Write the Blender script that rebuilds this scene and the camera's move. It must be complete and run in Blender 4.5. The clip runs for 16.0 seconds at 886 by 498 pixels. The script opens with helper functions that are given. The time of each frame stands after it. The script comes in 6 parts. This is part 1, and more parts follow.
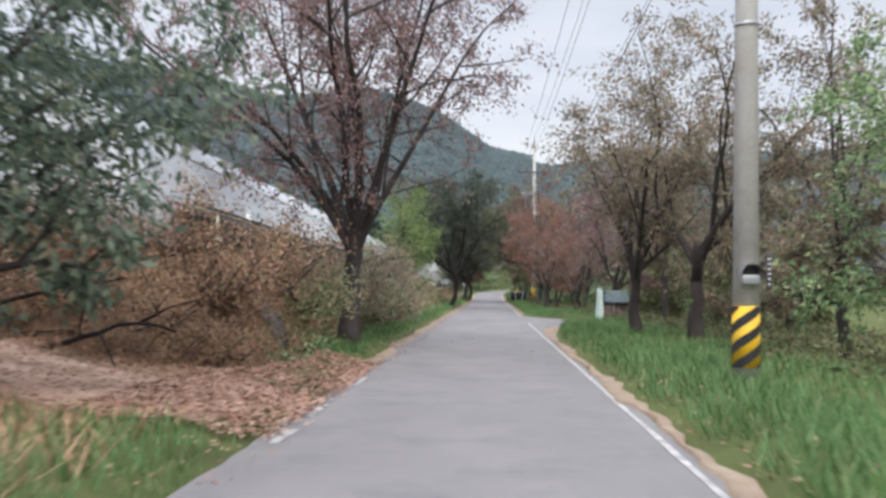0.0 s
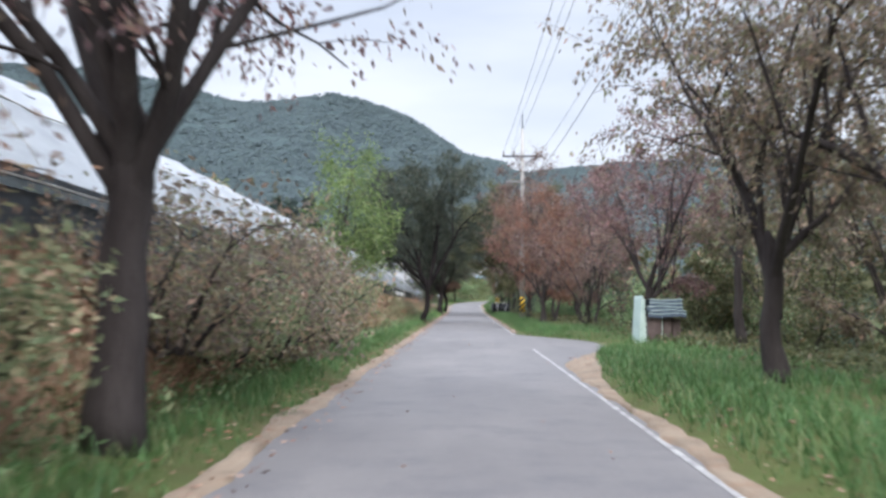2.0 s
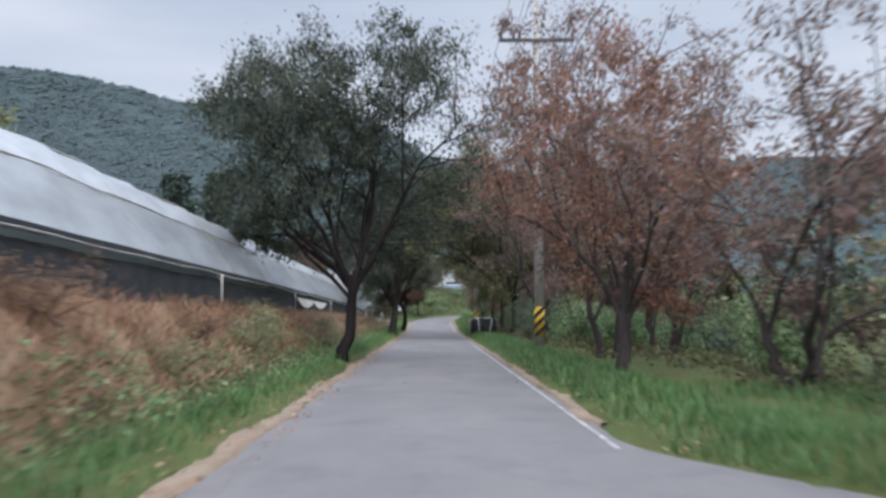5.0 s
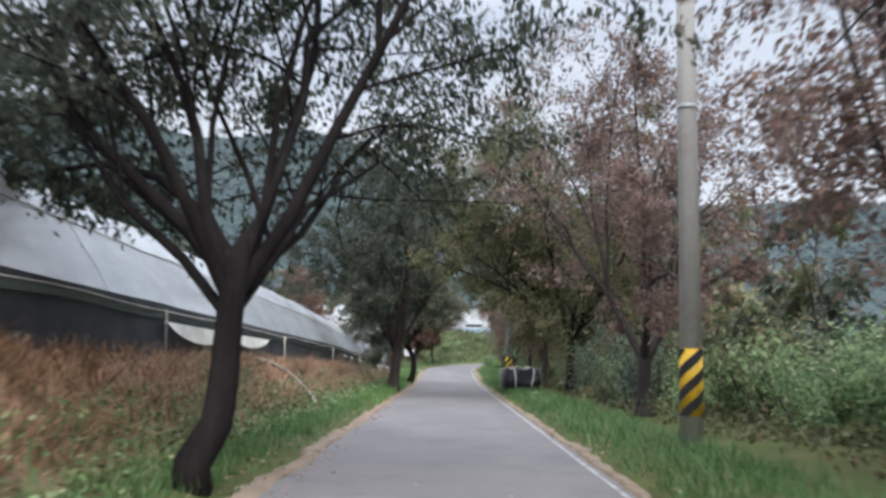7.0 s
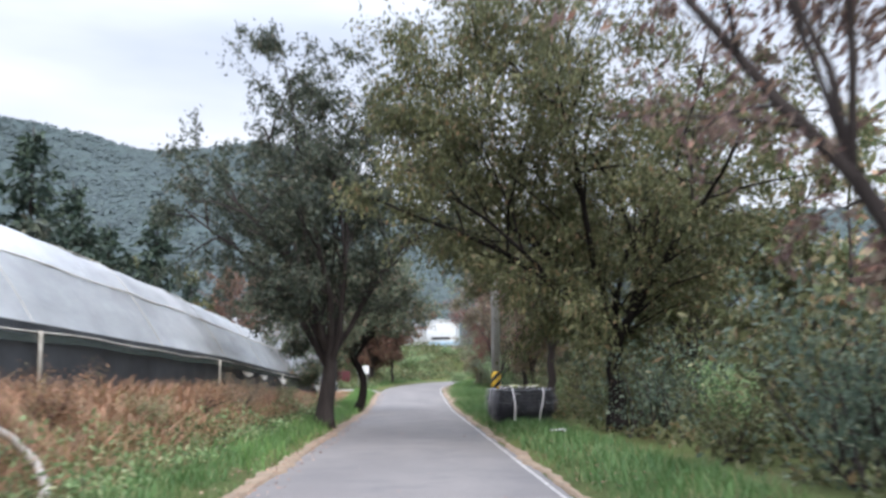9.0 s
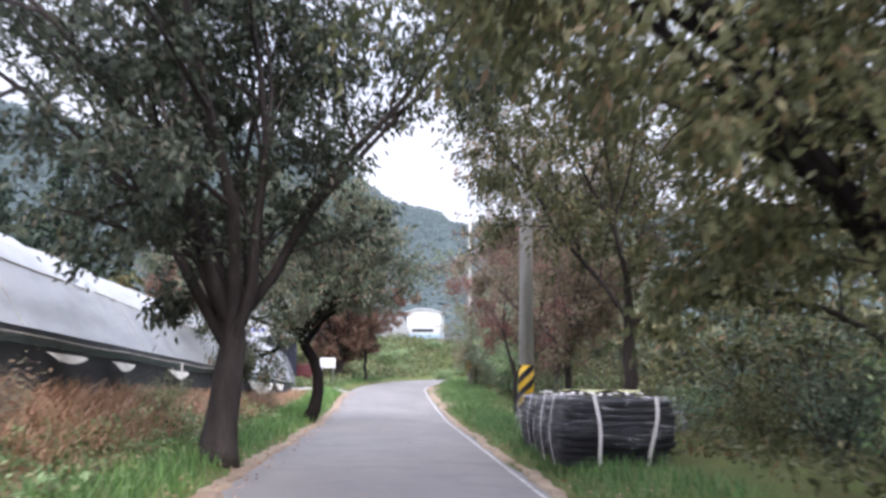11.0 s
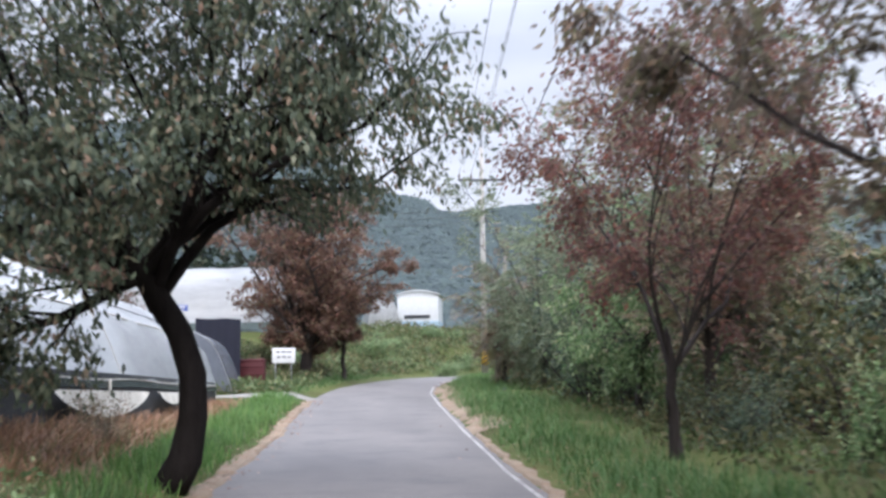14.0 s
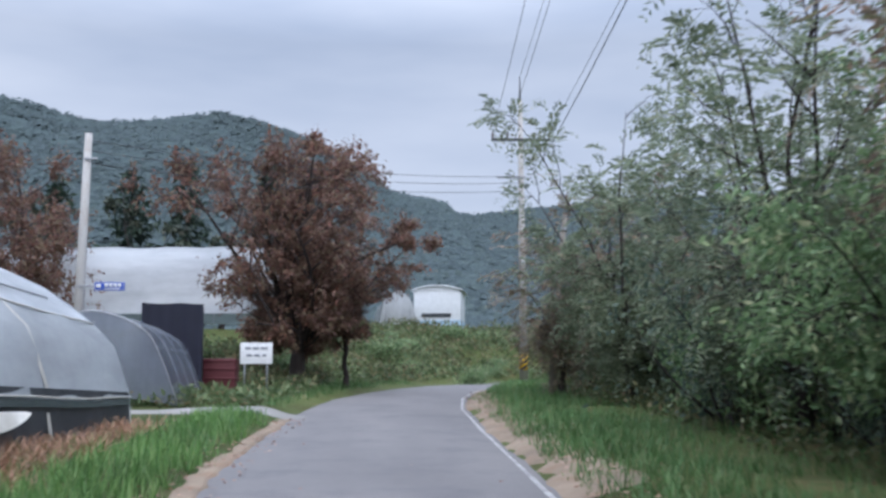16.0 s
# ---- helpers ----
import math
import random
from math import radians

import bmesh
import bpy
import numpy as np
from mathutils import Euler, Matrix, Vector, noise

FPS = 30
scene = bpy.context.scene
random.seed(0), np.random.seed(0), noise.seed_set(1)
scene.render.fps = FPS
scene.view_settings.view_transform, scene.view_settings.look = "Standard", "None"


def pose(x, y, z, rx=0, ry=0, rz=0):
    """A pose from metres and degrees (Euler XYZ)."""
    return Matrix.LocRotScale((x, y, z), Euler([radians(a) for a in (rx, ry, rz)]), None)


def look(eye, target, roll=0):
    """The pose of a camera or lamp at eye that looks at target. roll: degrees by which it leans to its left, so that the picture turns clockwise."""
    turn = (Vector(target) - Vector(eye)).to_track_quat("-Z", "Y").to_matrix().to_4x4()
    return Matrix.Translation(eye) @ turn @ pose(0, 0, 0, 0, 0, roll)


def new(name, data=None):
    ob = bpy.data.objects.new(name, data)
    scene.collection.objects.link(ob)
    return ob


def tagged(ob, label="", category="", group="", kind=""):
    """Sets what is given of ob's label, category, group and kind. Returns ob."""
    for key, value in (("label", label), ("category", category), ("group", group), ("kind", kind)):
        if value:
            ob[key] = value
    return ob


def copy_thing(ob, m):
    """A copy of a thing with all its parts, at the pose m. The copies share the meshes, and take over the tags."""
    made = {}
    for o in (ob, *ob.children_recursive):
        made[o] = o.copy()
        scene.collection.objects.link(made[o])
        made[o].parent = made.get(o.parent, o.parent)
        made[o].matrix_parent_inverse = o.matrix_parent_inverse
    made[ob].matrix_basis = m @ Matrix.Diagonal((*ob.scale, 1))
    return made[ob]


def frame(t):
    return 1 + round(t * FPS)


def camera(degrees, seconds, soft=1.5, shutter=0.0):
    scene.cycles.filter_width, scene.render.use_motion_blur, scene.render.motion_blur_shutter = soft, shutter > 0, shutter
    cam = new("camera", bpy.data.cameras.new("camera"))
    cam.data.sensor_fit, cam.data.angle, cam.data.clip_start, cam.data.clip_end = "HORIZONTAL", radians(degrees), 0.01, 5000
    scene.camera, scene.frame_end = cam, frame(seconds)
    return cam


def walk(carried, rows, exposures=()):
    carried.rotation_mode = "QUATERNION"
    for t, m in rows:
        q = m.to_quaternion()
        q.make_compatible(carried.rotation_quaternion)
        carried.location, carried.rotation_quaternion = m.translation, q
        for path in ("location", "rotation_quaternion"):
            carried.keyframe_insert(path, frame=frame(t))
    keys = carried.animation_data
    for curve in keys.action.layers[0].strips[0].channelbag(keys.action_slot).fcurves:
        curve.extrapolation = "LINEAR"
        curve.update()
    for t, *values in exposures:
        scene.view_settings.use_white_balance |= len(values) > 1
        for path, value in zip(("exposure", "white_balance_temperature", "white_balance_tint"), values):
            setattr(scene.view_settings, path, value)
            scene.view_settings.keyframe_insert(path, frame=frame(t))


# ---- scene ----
cam = camera(47.0, 16.0, soft=2.9, shutter=0.5)
PATH = [
    (0, (0.000, 0.000, 1.257), (-0.931, 19.963, 2.032), 0.76),
    (0.5, (-0.113, 3.063, 1.241), (-0.755, 23.033, 2.130), 0.61),
    (0.7, (-0.153, 4.212, 1.235), (-0.664, 24.183, 2.179), 0.37),
    (1, (-0.207, 5.967, 1.240), (-0.869, 25.935, 2.166), 0.35),
    (1.5, (-0.255, 9.228, 1.226), (-0.929, 29.195, 2.160), 0.03),
    (2, (-0.262, 12.676, 1.217), (-0.695, 32.646, 2.218), 0.22),
    (2.5, (-0.252, 16.217, 1.198), (-0.441, 36.188, 2.244), 0.23),
    (3, (-0.260, 19.998, 1.198), (-0.344, 39.972, 2.229), -0.03),
    (3.5, (-0.269, 23.578, 1.198), (-0.261, 43.550, 2.262), -0.07),
    (3.7, (-0.281, 25.120, 1.186), (-0.221, 45.088, 2.303), -0.08),
    (5.8, (-0.142, 48.058, 1.209), (0.175, 67.989, 2.846), -0.16),
    (6, (-0.138, 49.514, 1.198), (-0.037, 69.431, 3.015), 1.54),
    (6.5, (-0.135, 52.771, 1.206), (-0.208, 72.646, 3.440), 1.14),
    (7, (-0.193, 56.027, 1.223), (-0.322, 75.906, 3.421), 0.65),
    (7.5, (-0.195, 59.509, 1.196), (-0.155, 79.387, 3.399), -0.14),
    (8, (-0.144, 63.135, 1.217), (0.085, 82.976, 3.730), 0.53),
    (8.2, (-0.109, 64.570, 1.220), (0.170, 84.390, 3.877), 0.25),
    (10.3, (-0.079, 78.831, 1.222), (1.006, 98.666, 3.547), 0.17),
    (10.5, (-0.107, 80.063, 1.224), (0.964, 99.888, 3.642), 0.89),
    (11, (-0.122, 82.918, 1.204), (0.872, 102.735, 3.715), 0.52),
    (11.5, (-0.121, 85.907, 1.237), (0.897, 105.725, 3.734), -0.12),
    (12, (-0.114, 88.844, 1.195), (1.023, 108.666, 3.602), -0.03),
    (12.5, (-0.123, 91.600, 1.193), (1.217, 111.428, 3.439), -0.49),
    (13, (-0.121, 94.468, 1.189), (1.357, 114.273, 3.552), -0.67),
    (13.5, (-0.127, 96.922, 1.191), (1.328, 116.713, 3.681), -0.53),
    (14, (-0.105, 99.351, 1.208), (1.166, 119.161, 3.646), -0.76),
    (14.5, (-0.098, 101.740, 1.210), (1.031, 121.562, 3.618), -1.02),
    (15, (-0.060, 104.085, 1.205), (1.063, 123.907, 3.617), -0.84),
    (15.5, (0.005, 106.433, 1.217), (1.085, 126.246, 3.723), -0.59),
    (16, (0.000, 108.687, 1.221), (0.962, 128.498, 3.792), -0.25),
]
walk(cam, [(t, look(eye, target, roll)) for t, eye, target, roll in PATH], [(0, 0.65, 6700, 13), (1.5, 0.70, 6500, 13), (2, 0.78, 6350, 13), (2.5, 0.67, 6200, 13), (3.7, 0.38, 6100, 12), (6, 0.38, 6400, 13), (7, 0.68, 6500, 12), (8, 0.72, 6600, 11), (10.5, 1.26, 6300, 20), (11.5, 1.22, 6600, 20), (12.5, 1.18, 6550, 20), (13.5, 0.93, 6350, 16), (14.2, 0.82, 6450, 16), (15, 0.76, 6600, 16), (15.5, 0.48, 6200, 14), (16, 0.3, 5900, 14)])

# ---- light: overcast afternoon, bright cloud with a cooler top ----
SUN_EL, SUN_AZ = 42, 178
world = bpy.data.worlds.new("overcast_sky")
scene.world = world
world.use_nodes = True
wn, wl = world.node_tree.nodes, world.node_tree.links
wn.clear()
w_out = wn.new("ShaderNodeOutputWorld")
w_bg = wn.new("ShaderNodeBackground")
w_sky = wn.new("ShaderNodeTexSky")
w_sky.sky_type, w_sky.sun_disc = "NISHITA", False
w_sky.sun_elevation, w_sky.sun_rotation = radians(SUN_EL), radians(SUN_AZ)
w_sky.dust_density, w_sky.air_density = 3.0, 1.0
w_co = wn.new("ShaderNodeTexCoord")
w_map = wn.new("ShaderNodeMapping")
w_map.inputs["Scale"].default_value = (1.0, 1.0, 4.5)
w_noise = wn.new("ShaderNodeTexNoise")
w_noise.inputs["Scale"].default_value, w_noise.inputs["Detail"].default_value = 1.6, 5.0
w_noise.inputs["Roughness"].default_value = 0.5
w_ramp = wn.new("ShaderNodeValToRGB")
w_ramp.color_ramp.elements[0].position, w_ramp.color_ramp.elements[0].color = 0.36, (4.6, 5.3, 6.4, 1)
w_ramp.color_ramp.elements[1].position, w_ramp.color_ramp.elements[1].color = 0.66, (7.2, 7.7, 8.4, 1)
w_mix = wn.new("ShaderNodeMixRGB")
w_mix.inputs["Fac"].default_value = 0.88
wl.new(w_co.outputs["Generated"], w_map.inputs["Vector"])
wl.new(w_map.outputs["Vector"], w_noise.inputs["Vector"])
wl.new(w_noise.outputs["Fac"], w_ramp.inputs["Fac"])
wl.new(w_sky.outputs["Color"], w_mix.inputs["Color1"])
wl.new(w_ramp.outputs["Color"], w_mix.inputs["Color2"])
# an overcast vault is about three times as bright overhead as at the skyline
w_sep = wn.new("ShaderNodeSeparateXYZ")
wl.new(w_co.outputs["Generated"], w_sep.inputs[0])
w_vault = wn.new("ShaderNodeMapRange")
w_vault.inputs["From Min"].default_value, w_vault.inputs["From Max"].default_value = 0.32, 0.85
w_vault.inputs["To Min"].default_value, w_vault.inputs["To Max"].default_value = 1.0, 4.0
wl.new(w_sep.outputs["Z"], w_vault.inputs["Value"])
w_scale = wn.new("ShaderNodeVectorMath")
w_scale.operation = "SCALE"
wl.new(w_mix.outputs["Color"], w_scale.inputs[0])
wl.new(w_vault.outputs["Result"], w_scale.inputs["Scale"])
wl.new(w_scale.outputs["Vector"], w_bg.inputs["Color"])
w_bg.inputs["Strength"].default_value = 0.082
wl.new(w_bg.outputs["Background"], w_out.inputs["Surface"])

sun = new("sun", bpy.data.lights.new("sun", "SUN"))
sun.data.energy, sun.data.angle, sun.data.color = 1.4, radians(30), (1.0, 0.97, 0.92)
sun.matrix_basis = look((0, 0, 60), (-math.sin(radians(SUN_AZ)) * 40, -math.cos(radians(SUN_AZ)) * 40, 60 - 45))


# ---- materials ----
def ramp(nt, fac, stops):
    r = nt.nodes.new("ShaderNodeValToRGB")
    while len(r.color_ramp.elements) < len(stops):
        r.color_ramp.elements.new(0.5)
    for e, (p, c) in zip(r.color_ramp.elements, stops):
        e.position, e.color = p, (*c, 1)
    nt.links.new(fac, r.inputs["Fac"])
    return r.outputs["Color"]


def tex(nt, scale, detail=4.0, rough=0.6, stretch=(1, 1, 1), coord="Object"):
    co = nt.nodes.new("ShaderNodeTexCoord")
    mp = nt.nodes.new("ShaderNodeMapping")
    mp.inputs["Scale"].default_value = stretch
    n = nt.nodes.new("ShaderNodeTexNoise")
    n.inputs["Scale"].default_value, n.inputs["Detail"].default_value, n.inputs["Roughness"].default_value = scale, detail, rough
    nt.links.new(co.outputs[coord], mp.inputs["Vector"])
    nt.links.new(mp.outputs["Vector"], n.inputs["Vector"])
    return n.outputs["Fac"]


def mixc(nt, fac, a, b, mode="MIX"):
    m = nt.nodes.new("ShaderNodeMixRGB")
    m.blend_type = mode
    for value, socket in ((fac, m.inputs["Fac"]), (a, m.inputs["Color1"]), (b, m.inputs["Color2"])):
        if isinstance(value, (int, float)):
            socket.default_value = value
        elif isinstance(value, tuple):
            socket.default_value = (*value, 1)
        else:
            nt.links.new(value, socket)
    return m.outputs["Color"]


def mat(name, stops, scale=4.0, fine=60.0, rough=0.8, metal=0.0, bump=0.3, dist=0.02, dirt=None, stretch=(1, 1, 1), spec=0.4):
    """A surface with broad patches from stops, fine grain over them and relief."""
    m = bpy.data.materials.new(name)
    m.use_nodes = True
    nt = m.node_tree
    b = nt.nodes["Principled BSDF"]
    col = ramp(nt, tex(nt, scale, 5, 0.6, stretch), stops)
    grain = tex(nt, fine, 3, 0.7, stretch)
    col = mixc(nt, 0.45, col, ramp(nt, grain, [(0.3, (0.55, 0.55, 0.55)), (0.7, (1.0, 1.0, 1.0))]), "MULTIPLY")
    if dirt:
        col = mixc(nt, ramp(nt, tex(nt, dirt[1], 6, 0.7), [(0.5, (0, 0, 0)), (0.68, (0.8, 0.8, 0.8))]), col, dirt[0])
    nt.links.new(col, b.inputs["Base Color"])
    b.inputs["Roughness"].default_value, b.inputs["Metallic"].default_value = rough, metal
    b.inputs["Specular IOR Level"].default_value = spec
    if bump:
        bn = nt.nodes.new("ShaderNodeBump")
        bn.inputs["Strength"].default_value, bn.inputs["Distance"].default_value = bump, dist
        nt.links.new(grain, bn.inputs["Height"])
        nt.links.new(bn.outputs["Normal"], b.inputs["Normal"])
    return m


def leafy(name, stops, trans=0.43, rough=0.55):
    """Leaves or blades: each island takes its own colour; light passes through."""
    m = bpy.data.materials.new(name)
    m.use_nodes = True
    nt = m.node_tree
    b = nt.nodes["Principled BSDF"]
    g = nt.nodes.new("ShaderNodeNewGeometry")
    col = ramp(nt, g.outputs["Random Per Island"], stops)
    broad = ramp(nt, tex(nt, 0.9, 3, 0.6), [(0.3, (0.82, 0.82, 0.82)), (0.7, (1.32, 1.32, 1.32))])
    col = mixc(nt, 1.0, col, broad, "MULTIPLY")
    nt.links.new(col, b.inputs["Base Color"])
    b.inputs["Roughness"].default_value = rough
    b.inputs["Specular IOR Level"].default_value = 0.3
    t = nt.nodes.new("ShaderNodeBsdfTranslucent")
    nt.links.new(col, t.inputs["Color"])
    mx = nt.nodes.new("ShaderNodeMixShader")
    mx.inputs["Fac"].default_value = trans
    nt.links.new(b.outputs["BSDF"], mx.inputs[1])
    nt.links.new(t.outputs["BSDF"], mx.inputs[2])
    nt.links.new(mx.outputs["Shader"], nt.nodes["Material Output"].inputs["Surface"])
    return m


def film_mat(name, tint, clear=0.12, milky=0.5):
    """Greenhouse film: milky, glossy, a little see-through, with creases and dust."""
    m = bpy.data.materials.new(name)
    m.use_nodes = True
    nt = m.node_tree
    b = nt.nodes["Principled BSDF"]
    dust = ramp(nt, tex(nt, 0.35, 6, 0.65, (1, 0.35, 1.6)), [(0.3, tuple(v * 0.66 for v in tint)), (0.62, tint)])
    streak = ramp(nt, tex(nt, 2.5, 5, 0.7, (1, 0.25, 0.3)), [(0.35, (0.82, 0.83, 0.84)), (0.6, (1, 1, 1))])
    col = mixc(nt, 0.8, dust, streak, "MULTIPLY")
    nt.links.new(col, b.inputs["Base Color"])
    b.inputs["Roughness"].default_value = 0.22
    bn = nt.nodes.new("ShaderNodeBump")
    bn.inputs["Strength"].default_value, bn.inputs["Distance"].default_value = 0.35, 0.06
    nt.links.new(tex(nt, 1.6, 5, 0.6, (1, 0.5, 1)), bn.inputs["Height"])
    nt.links.new(bn.outputs["Normal"], b.inputs["Normal"])
    t = nt.nodes.new("ShaderNodeBsdfTranslucent")
    nt.links.new(col, t.inputs["Color"])
    tr = nt.nodes.new("ShaderNodeBsdfTransparent")
    m1 = nt.nodes.new("ShaderNodeMixShader")
    m2 = nt.nodes.new("ShaderNodeMixShader")
    m1.inputs["Fac"].default_value, m2.inputs["Fac"].default_value = milky, clear
    nt.links.new(b.outputs["BSDF"], m1.inputs[1])
    nt.links.new(t.outputs["BSDF"], m1.inputs[2])
    nt.links.new(m1.outputs["Shader"], m2.inputs[1])
    nt.links.new(tr.outputs["BSDF"], m2.inputs[2])
    nt.links.new(m2.outputs["Shader"], nt.nodes["Material Output"].inputs["Surface"])
    return m


def plain(name, col, rough=0.6, metal=0.0):
    return mat(name, [(0.3, tuple(v * 0.82 for v in col)), (0.7, col)], 5.0, 90.0, rough, metal, 0.15, 0.004)


ASPHALT = mat("worn_asphalt", [(0.25, (0.140, 0.131, 0.131)), (0.5, (0.171, 0.161, 0.158)), (0.75, (0.207, 0.192, 0.185))], 0.6, 140.0, 0.85, 0, 0.5, 0.006, ((0.11, 0.105, 0.11), 1.1), (1, 0.35, 1))
CONCRETE_LANE = mat("pale_concrete", [(0.3, (0.20, 0.19, 0.175)), (0.7, (0.30, 0.285, 0.265))], 0.8, 80.0, 0.9, 0, 0.4, 0.005)
LINE_PAINT = mat("worn_white_paint", [(0.36, (0.20, 0.19, 0.19)), (0.62, (0.44, 0.43, 0.41))], 3.5, 40.0, 0.7, 0, 0.2, 0.003)
SAND = mat("sandy_dirt", [(0.25, (0.155, 0.115, 0.085)), (0.5, (0.25, 0.19, 0.135)), (0.75, (0.33, 0.255, 0.185))], 1.2, 30.0, 0.95, 0, 0.6, 0.02, ((0.22, 0.13, 0.08), 2.6))
LITTER_SOIL = mat("leaf_covered_soil", [(0.3, (0.24, 0.15, 0.10)), (0.55, (0.40, 0.26, 0.19)), (0.75, (0.5, 0.37, 0.29))], 1.8, 14.0, 0.95, 0, 0.8, 0.03)
BARK = mat("grey_brown_bark", [(0.3, (0.034, 0.028, 0.027)), (0.7, (0.080, 0.068, 0.064))], 3.0, 22.0, 0.95, 0, 0.9, 0.03, None, (1, 1, 0.25), 0.12)
# bark darkened in colour for trunks seen against the light; also dead branches
BARK_DARK = mat("dark_backlit_bark", [(0.3, (0.012, 0.010, 0.010)), (0.7, (0.032, 0.027, 0.026))], 3.0, 22.0, 0.95, 0, 0.9, 0.03, None, (1, 1, 0.25), 0.08)
BARK_PALE = mat("pale_bark", [(0.3, (0.17, 0.15, 0.125)), (0.7, (0.31, 0.28, 0.24))], 3.0, 22.0, 0.95, 0, 0.9, 0.03, None, (1, 1, 0.25))
POLE_GREY = mat("weathered_concrete", [(0.3, (0.39, 0.38, 0.365)), (0.7, (0.54, 0.525, 0.50))], 1.2, 60.0, 0.9, 0, 0.3, 0.004, ((0.33, 0.29, 0.25), 2.0), (1, 1, 0.3))
YELLOW = mat("yellow_reflective_sheet", [(0.35, (0.72, 0.42, 0.02)), (0.6, (0.88, 0.54, 0.025))], 3.0, 50.0, 0.5, 0, 0.15, 0.003, ((0.3, 0.2, 0.06), 3.0))
BLACK = mat("black_band", [(0.3, (0.012, 0.012, 0.014)), (0.7, (0.035, 0.035, 0.036))], 4.0, 50.0, 0.55, 0, 0.15, 0.003)
STEEL = plain("galvanised_steel", (0.42, 0.43, 0.45), 0.45, 0.8)
DARK_METAL = plain("dark_metal", (0.09, 0.09, 0.10), 0.5, 0.5)
WIRE = plain("black_cable", (0.05, 0.05, 0.055), 0.6)
INSULATOR = plain("brown_glazed_insulator", (0.16, 0.12, 0.11), 0.25)
FILM = film_mat("milky_film", (0.77, 0.81, 0.845), 0.1, 0.3)
# milky film again, greyed so that the side wall's shade is in the tint
FILM_SIDE = film_mat("shaded_side_film", (0.60, 0.64, 0.66), 0.14, 0.35)
FILM_GREY = film_mat("dark_netted_film", (0.32, 0.35, 0.41), 0.34, 0.35)
FILM_NET = film_mat("grey_green_side_netting", (0.34, 0.40, 0.38), 0.12, 0.3)
NET_DARK = film_mat("dark_netting", (0.11, 0.14, 0.13), 0.2, 0.3)
FILM_NEW = film_mat("white_film", (0.70, 0.715, 0.73), 0.1)
SKIRT = mat("dark_shade_cloth", [(0.3, (0.018, 0.022, 0.027)), (0.7, (0.055, 0.062, 0.07))], 1.5, 40.0, 0.7, 0, 0.5, 0.03)
WHITE_CLOTH = mat("dirty_white_sheeting", [(0.3, (0.42, 0.39, 0.33)), (0.65, (0.68, 0.66, 0.6))], 1.5, 25.0, 0.8, 0, 0.4, 0.02)
SIGN_WHITE = plain("white_sign_face", (0.82, 0.83, 0.84), 0.4)
SIGN_BLUE = plain("blue_sign_face", (0.04, 0.10, 0.48), 0.4)
NAVY = plain("navy_plastic", (0.008, 0.010, 0.026), 0.6)
RED_PAINT = plain("dull_red_plastic", (0.11, 0.022, 0.028), 0.6)
WHITE_PANEL = plain("white_wall_panel", (0.74, 0.77, 0.80), 0.5)
BLUE_PANEL = plain("pale_blue_panel", (0.36, 0.52, 0.66), 0.5)
INK = plain("grey_print", (0.30, 0.32, 0.36), 0.5)
BLACK_BAG = mat("black_plastic_trays", [(0.3, (0.005, 0.005, 0.008)), (0.7, (0.013, 0.013, 0.020))], 3.0, 18.0, 0.62, 0, 0.8, 0.03)
WRAP = film_mat("stretch_wrap", (0.78, 0.78, 0.82), 0.8, 0.1)
wrap_nt = WRAP.node_tree
wrap_mix = next(n for n in wrap_nt.nodes if n.type == "MIX_SHADER" and n.inputs[2].links[0].from_node.type == "BSDF_TRANSPARENT")
# clear between the creases, milky along them
wrap_nt.links.new(ramp(wrap_nt, tex(wrap_nt, 7.0, 4, 0.6, (0.5, 0.5, 4.0)), [(0.51, (0.985, 0.985, 0.985)), (0.61, (0.78, 0.78, 0.78)), (0.72, (0.22, 0.22, 0.22))]), wrap_mix.inputs["Fac"])
STRAP = plain("white_webbing", (0.88, 0.83, 0.83), 0.7)
TRAY_WHITE = mat("pale_green_white_plastic", [(0.3, (0.42, 0.56, 0.50)), (0.7, (0.62, 0.74, 0.68))], 3.0, 30.0, 0.5, 0, 0.2, 0.005)
TRAY_BLUE = mat("blue_grey_plastic", [(0.3, (0.05, 0.07, 0.12)), (0.7, (0.16, 0.21, 0.28))], 5.0, 30.0, 0.45, 0, 0.3, 0.01)
HOSE = plain("pale_grey_hose", (0.42, 0.39, 0.35), 0.6)
YELLOW_SHEET = plain("faded_yellow_sheet", (0.52, 0.52, 0.27), 0.6)
BOX_BROWN = mat("dark_brown_board", [(0.3, (0.07, 0.05, 0.045)), (0.7, (0.15, 0.11, 0.10))], 4.0, 30.0, 0.85, 0, 0.3, 0.01)

GRASS = leafy("green_grass", [(0.0, (0.050, 0.112, 0.036)), (0.45, (0.078, 0.160, 0.052)), (0.85, (0.116, 0.205, 0.072)), (1.0, (0.22, 0.22, 0.105))], 0.3)
GRASS_TALL = leafy("bright_tall_grass", [(0.0, (0.075, 0.165, 0.045)), (0.5, (0.120, 0.240, 0.066)), (1.0, (0.200, 0.300, 0.105))], 0.4)
NEEDLES = leafy("dark_needles", [(0.0, (0.018, 0.034, 0.026)), (0.6, (0.032, 0.054, 0.038)), (1.0, (0.055, 0.080, 0.050))], 0.15)
STRAW = leafy("dry_grass", [(0.0, (0.130, 0.073, 0.051)), (0.4, (0.303, 0.177, 0.108)), (0.75, (0.434, 0.253, 0.166)), (1.0, (0.178, 0.171, 0.072))], 0.25)
